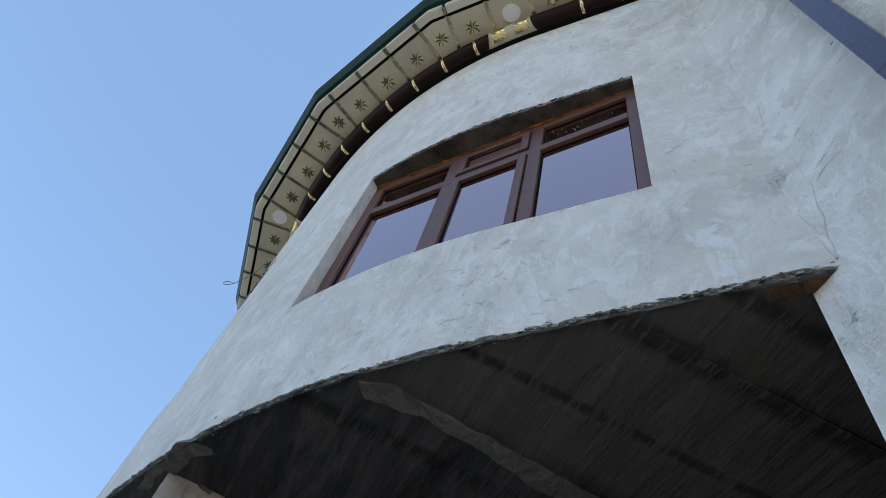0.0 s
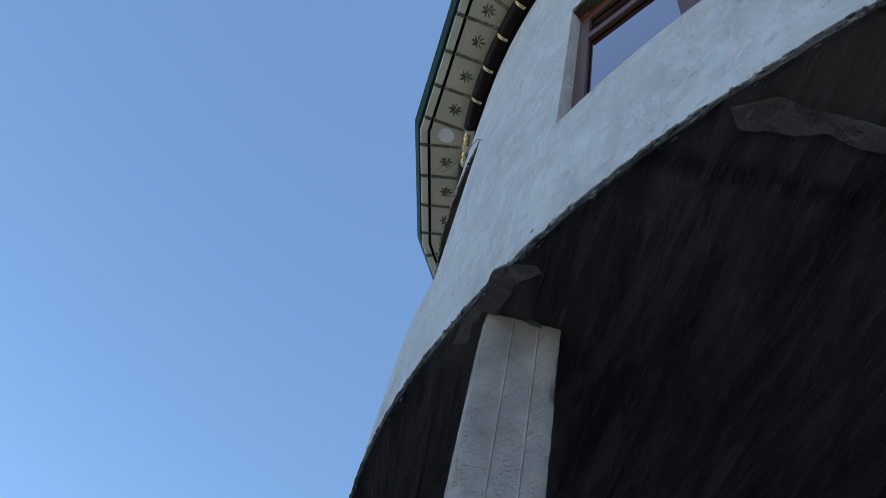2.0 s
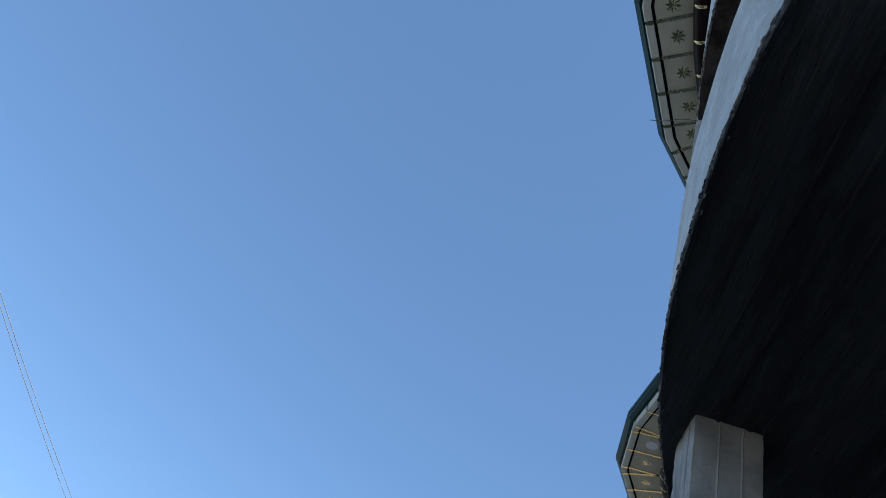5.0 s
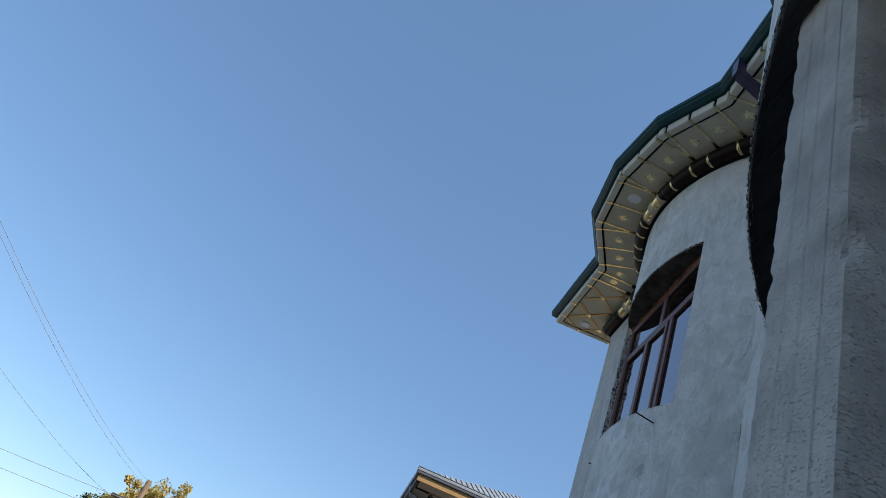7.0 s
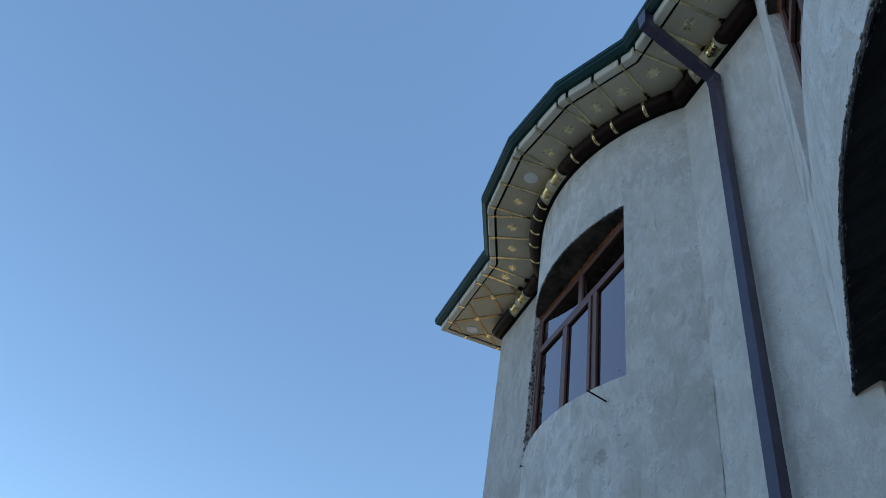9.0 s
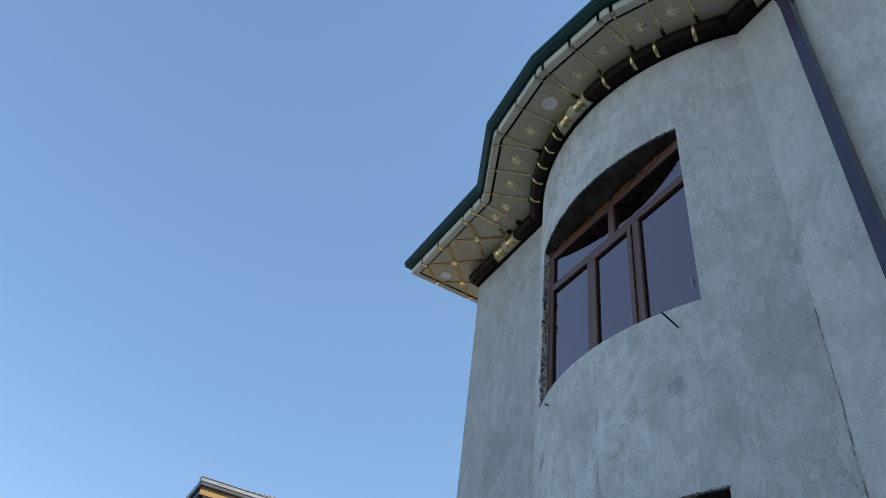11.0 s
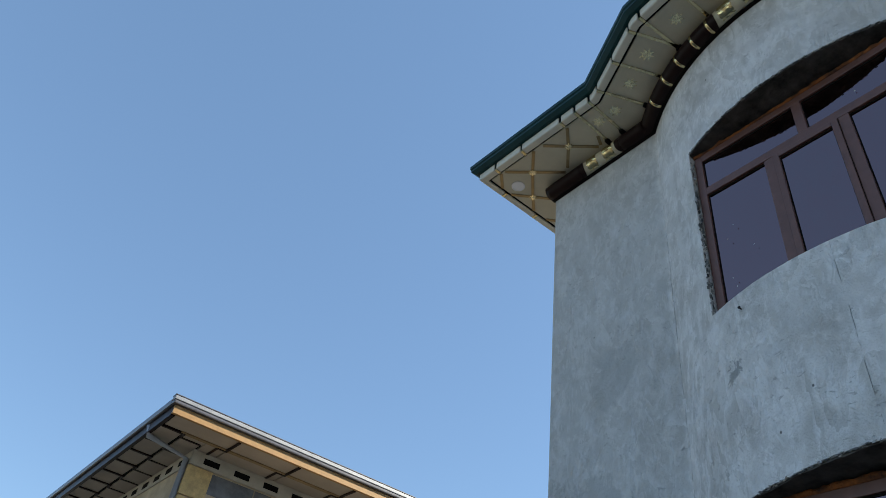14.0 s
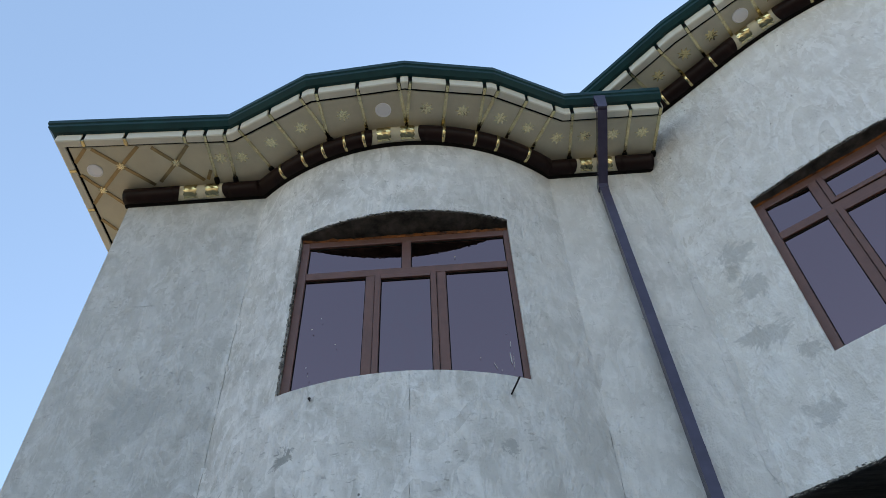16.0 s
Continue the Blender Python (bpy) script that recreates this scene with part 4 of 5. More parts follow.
def eave(name, line, z, d_in, cuts, plain, lamps, label, lattice=None, joints=(), brass=STAR_DIMMED):
    """cuts: (segment, distance along) of each divider; panels lie between them. plain: panel numbers without a star; lamps: with a lamp."""
    root = thing(name, label, "eave", (*line.p[0].xy, z))
    part("gutter", line.sweep([(0.0, z + 0.235), (0.0, z + 0.185), (0.014, z + 0.172), (0.014, z + 0.135), (0.060, z + 0.092), (0.13, z + 0.092), (0.13, z + 0.235)]), GREEN, root, "dark green sheet gutter")
    part("backing", line.sweep([(0.118, z + 0.016), (0.118, z + 0.089), (d_in, z + 0.086), (d_in, z + 0.016)]), BLACK, root, "dark backing behind the joints")
    dp = 0.211
    # soffit panels
    for k, ((i, t), (j, u)) in enumerate(zip(cuts[:-1], cuts[1:])):
        g = 0.008
        outer = [line.at(i, t + g, dp)] + [line.mitre(v, dp) for v in range(i + 1, j + 1)] + [line.at(j, u - g, dp)]
        inner = [line.at(i, t + g, d_in)] + [line.mitre(v, d_in) for v in range(i + 1, j + 1)] + [line.at(j, u - g, d_in)]
        if (inner[-1] - inner[0]).dot(line.d[i]) < 0.02:
            mid = (inner[0] + inner[-1]) / 2
            ring = outer + [mid]
        else:
            ring = outer + inner[::-1]
        panel = part("soffit_panel", prism(ring, z, z + 0.012), CREAM_DULL, root)
        f_outer, f_inner = outer[0].lerp(outer[-1], 0.5), inner[0].lerp(inner[-1], 0.5)
        if i != j:
            f_outer, f_inner = outer[len(outer) // 2], inner[len(inner) // 2]
        c = f_outer.lerp(f_inner, 0.30)
        if k in lamps:
            downlight(c, z - 0.001)
        elif k not in plain:
            part("star", star_bm(c, line.d[i], 0.080, z), brass, panel, "stamped brass-coloured star")
    # corner field with crossing strips
    if lattice:
        field, nodes, bars, lamp_at = lattice
        panel = part("corner_panel", prism([Vector((*q, 0)) for q in field], z, z + 0.012), CREAM_DULL, root)
        for a, b in bars:
            a, b = Vector((*a, 0)), Vector((*b, 0))
            part("crossing_strip", strip_bm(a, b, 0.038, z - 0.010, z - 0.0005), BRONZE, panel, "narrow brown-gold cover strip")
        for q in nodes:
            part("node_star", star_bm(Vector((*q, 0)), Vector((0, 1, 0)), 0.06, z - 0.011), brass, panel, "stamped brass-coloured star")
        downlight(Vector((*lamp_at, 0)), z - 0.001)
    # dividers with dark brackets
    for i, t in cuts:
        a, b = line.at(i, t, dp - 0.01), line.at(i, t, d_in)
        part("divider", strip_bm(a, b, 0.033, z - 0.009, z + 0.010), BRASS_DULL, root, "narrow brass-coloured cover strip")
        part("bracket", strip_bm(line.at(i, t, d_in - 0.20), line.at(i, t, d_in - 0.13), 0.05, z - 0.03, z + 0.006), BLACK, root)
    # fascia boards, cut at the same lines and at the corners
    for i in range(len(line.d)):
        ts = sorted(t for k, t in list(cuts) + list(joints) if k == i)
        marks = [0.0] + ts + [line.len[i]]
        for k, (a, b) in enumerate(zip(marks[:-1], marks[1:])):
            ga = 0.021 if k > 0 else 0.0
            gb = 0.021 if k < len(marks) - 2 else 0.0
            lo, hi = [], []
            prof = [(0.098, z + 0.115), (0.098, z - 0.004), (0.110, z - 0.014), (0.180, z - 0.014), (0.180, z + 0.004), (0.112, z + 0.010), (0.112, z + 0.115)]
            for d, h in prof:
                pa = line.mitre(i, d) if k == 0 else line.at(i, a + ga, d)
                pb = line.mitre(i + 1, d) if k == len(marks) - 2 else line.at(i, b - gb, d)
                lo.append((pa.x, pa.y, h))
                hi.append((pb.x, pb.y, h))
            bm = bmesh.new()
            add_hex(bm, lo, hi)
            part("fascia_board", fix(bm), CREAM, root)
        for t in ts:
            part("clip", strip_bm(line.at(i, t, 0.108), line.at(i, t, 0.187), 0.030, z - 0.017, z + 0.006), GOLD, root, "small brass-coloured clip")
    return root


def moulding(point, outward, marks, z, sections, rings, label):
    """A half-round moulding along the wall head. sections: (s0, s1, cream?); rings: s of each band."""
    root = thing("moulding", label, "moulding", (*point(sections[0][0]).xy, z))

    def ring_at(s, r, off):
        c, n = point(s), outward(s)
        return [(c.x + n.x * (off + r * math.cos(q)), c.y + n.y * (off + r * math.cos(q)), z - 0.093 + r * math.sin(q)) for q in [math.pi * 2 * k / 14 for k in range(14)]]

    def swept(ss, r, off=0.07):
        bm = bmesh.new()
        rr = [[bm.verts.new(p) for p in ring_at(s, r, off)] for s in ss]
        for a, b in zip(rr[:-1], rr[1:]):
            for k in range(14):
                bm.faces.new((a[k], a[(k + 1) % 14], b[(k + 1) % 14], b[k]))
        bm.faces.new(rr[0])
        bm.faces.new(rr[-1])
        return fix(bm)

    def shell(s, r, q, off=0.07):
        c, n = point(s), outward(s)
        return Vector((c.x + n.x * (off + r * math.cos(q)), c.y + n.y * (off + r * math.cos(q)), z - 0.093 + r * math.sin(q)))

    def foil(s, w):
        """A creased leaf lapped round the front, with notched ends."""
        bm = bmesh.new()
        rows, cols = 9, 8
        grid = []
        for i in range(rows):
            q = radians(-88 + 122 * i / (rows - 1))
            notch = 0.09 * w * (i % 2)
            line = []
            for j in range(cols):
                f = j / (cols - 1)
                x = s + notch + (w - 2 * notch) * f
                r = 0.0935 + 0.004 * ((i * 3 + j * 5) % 7) / 7
                line.append(bm.verts.new(shell(x, r, q)))
            grid.append(line)
        for i in range(rows - 1):
            for j in range(cols - 1):
                bm.faces.new((grid[i][j], grid[i][j + 1], grid[i + 1][j + 1], grid[i + 1][j]))
        return fix(bm)

    def tongue(s, turn):
        """The brown sheet's rounded end lapping over the cream."""
        bm = bmesh.new()
        lo, hi = [], []
        for i in range(13):
            f = i / 12
            q = radians(-120 + 190 * f)
            reach = 0.006 + 0.05 * (1 - (2 * f - 1) ** 2)
            lo.append(bm.verts.new(shell(s - turn * 0.012, 0.0975, q)))
            hi.append(bm.verts.new(shell(s + turn * reach, 0.0955, q)))
        for i in range(12):
            bm.faces.new((lo[i], lo[i + 1], hi[i + 1], hi[i]))
        return fix(bm)

    for s0, s1, cream in sections:
        ss = stations(s0, s1, 0.06, [m for m in marks if s0 < m < s1])
        part("cream_section" if cream else "brown_section", swept(ss, 0.090 if cream else 0.097), CREAM_DULL if cream else BROWN, root, "cream cover section" if cream else "dark brown half-round section", True)
        if cream:
            w = s1 - s0
            for f in (0.15, 0.57):
                part("foil_leaf", foil(s0 + f * w, 0.27 * w), GOLD, root, "creased brass foil leaf with notched ends")
            for q, turn in ((s0, 1), (s1, -1)):
                part("scalloped_end", tongue(q, turn), BROWN, root, "rounded end of the brown section", True)
    for s in rings:
        part("ring", swept([s - 0.014, s + 0.014], 0.1005), GOLD, root, "narrow brass-coloured ring", True)
    ss = stations(sections[0][0], sections[-1][1], 0.08, marks)
    bm = bmesh.new()
    rr = []
    for s in ss:
        c, n = point(s), outward(s)
        rr.append([bm.verts.new((c.x + n.x * o, c.y + n.y * o, z - 0.192 + h)) for o, h in ((-0.01, 0), (0.040, 0), (0.040, 0.03), (-0.01, 0.03))])
    for a, b in zip(rr[:-1], rr[1:]):
        for k in range(4):
            bm.faces.new((a[k], a[(k + 1) % 4], b[(k + 1) % 4], b[k]))
    bm.faces.new(rr[0])
    bm.faces.new(rr[-1])
    part("bed_strip", fix(bm), BLACK, root)
    return root


# bay eave: nine corners on a circle
STEP = radians(16.7)
line_a = Line([(5.34 - 5.24 * math.cos(k * STEP), YA + 5.24 * math.sin(k * STEP)) for k in range(-4, 3)] + [(1.84, 3.72), (2.95, 4.80)])
cuts_a = [(i, t) for i in range(8) for t in (0.184, 0.184 + (line_a.len[i] - 0.368) / 3, 0.184 + 2 * (line_a.len[i] - 0.368) / 3, line_a.len[i] - 0.184)]
# panels per segment: three, then one folded over the corner
lamps_a = {5, 15, 25}
eave("eave_bay", line_a, Z_SOFFIT_A, 0.80, cuts_a, set(), lamps_a, "cream panelled bay eave with brass stars and green gutter")
rings_a = [-4.62, -4.28, -3.93] + [-2.921 + 0.3415 * k for k in range(8)] + [0.603 + 0.341 * k for k in range(7)] + [3.737, 4.055, 4.376]
sec_a = [(-5.45, -3.52, 0), (-3.52, -3.01, 1), (-3.01, -0.24, 0), (-0.24, 0.28, 1), (0.28, 2.95, 0), (2.95, 3.50, 1), (3.50, 5.45, 0)]
moulding(bay_point, bay_normal, [-ARC, ARC_N], Z_SOFFIT_A, sec_a, rings_a, "dark brown half-round moulding with brass rings under the bay eave")

# lower eave along the street front
line_b = Line([(2.24, 3.86), (2.255, 4.88), (1.90, 5.65), (1.765, 6.575), (1.86, 7.61), (2.285, 8.51), (2.25, 10.44), (12.8, 10.44)])
L = line_b.len
wedge = lambda i: 0.62 * math.tan(math.acos(max(-1, min(1, line_b.d[i - 1].dot(line_b.d[i])))) / 2)
cuts_b = [(0, 0.02), (0, 0.34), (0, 0.66), (0, L[0] - 0.06)]
cuts_b += [(1, 0.10), (1, (0.10 + L[1] - wedge(2)) / 2), (1, L[1] - wedge(2))]
cuts_b += [(2, wedge(2)), (2, (wedge(2) + L[2] - wedge(3)) / 2), (2, L[2] - wedge(3))]
cuts_b += [(3, wedge(3)), (3, (wedge(3) + L[3] - wedge(4)) / 2), (3, L[3] - wedge(4))]
cuts_b += [(4, wedge(4)), (4, (wedge(4) + L[4] - 0.10) / 2), (4, L[4] - 0.10)]
cuts_b += [(5, 0.03), (5, 0.24)]
eave("eave_street", line_b, Z_SOFFIT_B, 0.86, cuts_b, {6, 9, 12}, {10}, "cream panelled street eave with brass stars and green gutter", brass=STAR_BRIGHTENED,
     lattice=([(2.486, 8.765), (2.458, 10.232), (12.6, 10.232), (12.6, 9.60), (3.12, 9.60), (3.12, 8.765)],
              [(2.715, 9.15), (2.72, 9.755), (3.03, 10.06), (3.66, 10.08), (4.3, 10.06)],
              [((2.50, 9.36), (2.715, 9.15)), ((2.715, 9.15), (2.97, 8.90)), ((2.50, 8.97), (2.715, 9.15)), ((2.715, 9.15), (2.96, 9.39)),
               ((2.48, 10.00), (2.72, 9.755)), ((2.72, 9.755), (3.0, 9.46)), ((2.48, 9.50), (2.72, 9.755)), ((2.72, 9.755), (3.03, 10.06)), ((3.03, 10.06), (3.22, 10.23)),
               ((2.47, 10.06), (2.65, 10.23)), ((2.81, 10.23), (3.03, 10.06)), ((3.03, 10.06), (3.33, 9.82)), ((2.84, 8.80), (2.96, 8.86)),
               ((3.45, 10.23), (3.66, 10.08)), ((3.66, 10.08), (3.92, 9.82)), ((3.84, 10.23), (3.66, 10.08)), ((3.66, 10.08), (3.42, 9.84)), ((4.1, 10.23), (4.5, 9.85)), ((4.5, 10.23), (4.1, 9.85))],
              (2.765, 10.06)),
     joints=[(5, 0.46), (5, 1.09), (5, 1.54), (6, 0.5), (6, 1.05), (6, 1.7), (6, 2.4)])
b_out = lambda y: Vector((-1, -0.0, 0)) if abs(y - YB) >= HB else Vector((-math.sqrt(1 - ((y - YB) / RB) ** 2), (y - YB) / RB, 0))
rings_b = [5.355, 5.677, 5.902, 6.222, 7.03, 7.229, 7.458, 7.676, 7.928]
sec_b = [(3.90, 4.27, 0), (4.27, 4.80, 1), (4.80, 6.425, 0), (6.425, 6.99, 1), (6.99, 8.635, 0), (8.635, 9.22, 1), (9.22, 9.80, 0)]
moulding(front_point, b_out, [YB - HB, YB + HB], Z_SOFFIT_B, sec_b, rings_b, "dark brown half-round moulding with brass rings under the street eave")

# south part of the lower eave
line_s = Line([(2.08, -7.8), (2.08, -4.75)])
cuts_s = [(0, 0.3 + 0.36 * k) for k in range(8)]
eave("eave_south", line_s, Z_SOFFIT_B, 0.86, cuts_s, set(), set(), "cream panelled eave with brass stars and green gutter")
moulding(lambda y: Vector((2.90, y, 0)), lambda y: Vector((-1, 0, 0)), [], Z_SOFFIT_B, [(-7.5, -6.0, 0), (-6.0, -5.4, 1), (-5.4, -4.8, 0)], [-6.4, -6.8, -7.2], "dark brown half-round moulding beside the bay")


# ---- roofs ----
def roof(name, line, z, run, rise, label):
    bm = line.sweep([(0.05, z + 0.225), (0.05, z + 0.236), (run, z + rise + 0.06), (run, z + rise)])
    r = mesh_object(name, bm, GREEN)
    return tagged(r, label, "roof", kind="structure")


roof("roof_bay", line_a, Z_SOFFIT_A, 4.0, 1.5, "dark green metal roof over the bay")
roof("roof_street", line_b, Z_SOFFIT_B, 3.0, 0.7, "dark green metal roof over the street front")
top = mesh_object("roof_main", box_bm(3.2, -7.6, 8.02, 12.9, 9.6, 8.10), GREEN)
tagged(top, "plain main roof deck", "roof", kind="structure")


# ---- columns ----
def column(x0, y0, label, w=0.284, d=0.295):
    root = thing("column", label, "column", (x0 + 0.13, y0 + 0.125, -0.7), "porch columns")
    bm = bmesh.new()
    n = 200
    # knocked-off bits of the arrises: place on the plan, height, size
    knocks = [(0, 0, 3.08, 0.030), (0, 0, 2.69, 0.036), (w, 0, 2.72, 0.014), (w, 0, 2.30, 0.020), (0, d, 2.75, 0.012), (w, 0, 2.52, 0.012)]
    rings = []
    for k in range(n + 1):
        z = -0.7 + (Z_SLAB + 0.72) * k / n
        ring = []
        # shuttering ridges on each face
        def side(n_pts, ridges):
            pts = sorted({q / n_pts for q in range(n_pts)} | {r + e for r in ridges for e in (-0.016, 0, 0.016)})
            return [(q, 0.0035 if any(abs(q - r) < 1e-6 for r in ridges) else 0.0) for q in pts]
        ring += [(q * w, -e) for q, e in side(14, (0.37, 0.70))]
        ring += [(w + e, q * d) for q, e in side(10, (0.33, 0.66))]
        ring += [((1 - q) * w, d + e) for q, e in side(8, (0.5,))]
        ring += [(-e, (1 - q) * d) for q, e in side(14, (0.30, 0.52, 0.78))]
        out = []
        for a, b in ring:
            q = Vector((a * 6, b * 6, z * 3 + x0))
            j = 0.0008 * noise.noise(q) + 0.001 * noise.noise(q * 5) + 0.001 * noise.noise(q * 13)
            edge = max(0.0, 1 - min(abs(a), abs(w - a)) / 0.03) * max(0.0, 1 - min(abs(b), abs(d - b)) / 0.03)
            chip = edge * (0.003 + 0.014 * max(0, noise.noise(Vector((a * 9, b * 9, z * 8 + y0))) - 0.2) + 0.005 * abs(noise.noise(Vector((a * 30, b * 30, z * 17)))))
            for ca, cb, cz, size in knocks:
                chip += 0.014 * math.exp(-((a - ca) ** 2 + (b - cb) ** 2 + ((z - cz) * 0.7) ** 2) / size ** 2)
            cx, cy = w / 2, d / 2
            f = 1 - (chip + j) / 0.13
            out.append(bm.verts.new((x0 + cx + (a - cx) * f, y0 + cy + (b - cy) * f, z)))
        rings.append(out)
    m = len(rings[0])
    for a, b in zip(rings[:-1], rings[1:]):
        for k in range(m):
            bm.faces.new((a[k], a[(k + 1) % m], b[(k + 1) % m], b[k]))
    bm.faces.new(rings[0])
    bm.faces.new(rings[-1])
    part("shaft", fix(bm), CONCRETE, root)
    return root


column(1.281, -2.104, "rough square concrete column with shuttering lines under the bay")
column(1.195, 1.035, "rough square concrete column under the bay, in shade", 0.305, 0.303)


# ---- downpipes ----
def downpipe(top, foot, x_gutter, label):
    """A rectangular sheet pipe from the gutter over a swan neck down to foot."""
    top, foot = Vector(top), Vector(foot)
    root = thing("downpipe", label, "downpipe", foot, "downpipes")
    zc = Z_SOFFIT_B
    y = top.y
    at = lambda z: top.lerp(foot, (top.z - z) / (top.z - foot.z))
    hopper = bmesh.new()
    ring = lambda x0, x1, w, z: [(x0, y - w, z), (x1, y - w, z), (x1, y + w, z), (x0, y + w, z)]
    add_hex(hopper, ring(x_gutter - 0.05, x_gutter + 0.05, 0.062, zc + 0.15), ring(x_gutter - 0.045, x_gutter + 0.05, 0.05, zc - 0.06))
    part("outlet", fix(hopper), PIPE, root)
    part("swan_neck", rod_between((x_gutter + 0.01, y, zc - 0.04), (top.x + 0.005, y, top.z + 0.02), 0.10, 0.085), PIPE, root)
    part("elbow", moved(box_bm(-0.044, -0.053, -0.06, 0.044, 0.053, 0.06, 0.012), Matrix.Translation(top)), PIPE, root)
    part("upper_length", rod_between(top, at(4.20), 0.088, 0.072, (1, 0, 0)), PIPE, root)
    part("lower_length", rod_between(at(4.24), foot, 0.091, 0.075, (1, 0, 0)), PIPE, root)
    seam = at(4.22)
    part("joint_band", moved(box_bm(-0.0385, -0.0465, -0.008, 0.0385, 0.0465, 0.008, 0.002), Matrix.Translation(seam)), PIPE, root)
    return root


# the first pipe leans off plumb to fit the camera's view
downpipe((3.0, 4.52, Z_SOFFIT_B - 0.47), (2.90, 4.40, -0.6), 2.30, "dark violet-brown sheet-metal downpipe with swan neck on the plaster")
downpipe((2.815, -4.83, Z_SOFFIT_B - 0.47), (2.815, -4.83, -0.6), 2.14, "dark violet-brown rectangular sheet downpipe beside the bay")

# steel bar sticking out under the upper bow window
rod = thing("steel_bar", "short rusty steel bar sticking out of the plaster", "steel bar", (2.645, 5.823, 4.587))
part("bar", tube_bm([(2.76, 5.854, 4.585), (2.45, 5.77, 4.59)], 0.007), STEEL, rod)

nail = thing("nail", "small dark nail stub in the plaster below the bow window", "nail", (2.634, 7.338, 4.614))
part("shank", tube_bm([(2.66, 7.338, 4.614), (2.612, 7.338, 4.616)], 0.006), STEEL, nail)
part("head", tube_bm([(2.613, 7.338, 4.616), (2.609, 7.338, 4.616)], 0.012, 10), STEEL, nail)

# ---- ground ----
bm = bmesh.new()
xs, ys = [-300, -60, -20, -6, 0, 3, 13, 60, 300], [-300, -60, -20, -8, -4, 0, 4, 8, 14, 40, 90, 400]
gz = lambda y: 0.28 - 0.06 * max(-6, min(12, y))
grid = [[bm.verts.new((x, y, gz(y) - 0.05)) for y in ys] for x in xs]
for i in range(len(xs) - 1):
    for j in range(len(ys) - 1):
        bm.faces.new((grid[i][j], grid[i + 1][j], grid[i + 1][j + 1], grid[i][j + 1]))
g = mesh_object("ground", fix(bm), GROUND_BOUNCE)
tagged(g, "unseen ground falling gently along the street", "ground", kind="structure")


# ---- loose wires and plaster remnants on the bay ----
def wire(name, pts, r, label):
    root = thing(name, label, "wire", pts[0])
    p = [Vector(q) for q in pts]
    p = [p[0]] + p + [p[-1]]
    pts = []
    for a, b, c, d in zip(p, p[1:], p[2:], p[3:]):
        for k in range(5):
            u = k / 5
            pts.append(0.5 * (2 * b + (c - a) * u + (2 * a - 5 * b + 4 * c - d) * u * u + (3 * b - a - 3 * c + d) * u ** 3))
    pts.append(p[-1])
    part("strand", tube_bm(pts, r, 6), CABLE, root, "", True)
    return root


wire("wire", [(1.00, 0.86, 6.10), (0.90, 0.88, 6.11), (0.80, 0.90, 6.07), (0.70, 0.91, 6.05)], 0.003, "thin stray wire sticking out beside a bay window")
wire("wire", [(1.10, -1.50, 6.30), (1.00, -1.60, 6.14), (0.97, -1.62, 6.04), (0.93, -1.55, 5.98), (0.88, -1.50, 5.92), (0.82, -1.46, 5.86), (0.79, -1.50, 5.80), (0.82, -1.55, 5.78), (0.86, -1.52, 5.82)], 0.0023, "looped stray wire hanging at a bay window head")

# ---- slab details ----
bm = bmesh.new()
rng = random.Random(4)
for k in range(5200):
    q = rng.uniform(-a_end + 0.1, a_end - 0.1)
    heap = 0.5 + 0.9 * noise.noise(Vector((q * 5, 4.0, 0))) + 0.5 * noise.noise(Vector((q * 19, 8.0, 0)))
    p, n = bay_point(q), bay_normal(q)
    c = p + n * rng.uniform(-0.024, 0.003)
    r = rng.uniform(0.0014, 0.0042) if k % 6 else rng.uniform(0.0035, 0.0075)
    zc = Z_SLAB + rng.uniform(-0.005, 0.008 + 0.022 * max(0.0, heap))
    tang = Vector((-n.y, n.x, 0))
    pts = []
    for sx, sy, sz in ((-1, -1, -1), (1, -1, -1), (1, 1, -1), (-1, 1, -1), (-1, -1, 1), (1, -1, 1), (1, 1, 1), (-1, 1, 1)):
        pts.append(c + tang * sx * r * rng.uniform(0.8, 2.3) + n * sy * r * rng.uniform(0.2, 0.6) + Vector((0, 0, zc + sz * r * rng.uniform(0.3, 1.1))))
    add_hex(bm, pts[:4], pts[4:])
rim = mesh_object("broken_rim", fix(bm), RUBBLE)
tagged(rim, "crumbled mortar rim along the bay slab edge", "mortar rim", kind="stuff")


bm = bmesh.new()
rows = []
for q in stations(-a_end + 0.05, a_end - 0.05, 0.03, []):
    p, n = bay_point(q), bay_normal(q)
    wide = 0.034 + 0.022 * noise.noise(Vector((q * 2.1, 3.0, 0))) + 0.02 * noise.noise(Vector((q * 11, 1.0, 0)))
    drop = 0.007 + 0.006 * noise.noise(Vector((q * 7, 6.0, 0))) + 0.004 * noise.noise(Vector((q * 29, 2.0, 0)))
    ring = [(0.006, 0.02), (0.010, -drop), (0.35 * wide, -drop * 1.2), (wide, -0.001), (wide, 0.006)]
    rows.append([bm.verts.new((*(p - n * d).xy, Z_SLAB + h)) for d, h in ring])
for a, b in zip(rows[:-1], rows[1:]):
    for k in range(5):
        bm.faces.new((a[k], a[(k + 1) % 5], b[(k + 1) % 5], b[k]))
bm.faces.new(rows[0])
bm.faces.new(rows[-1])
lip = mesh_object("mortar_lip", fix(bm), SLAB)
tagged(lip, "uneven dark mortar lip along the slab edge", "mortar lip", kind="structure")


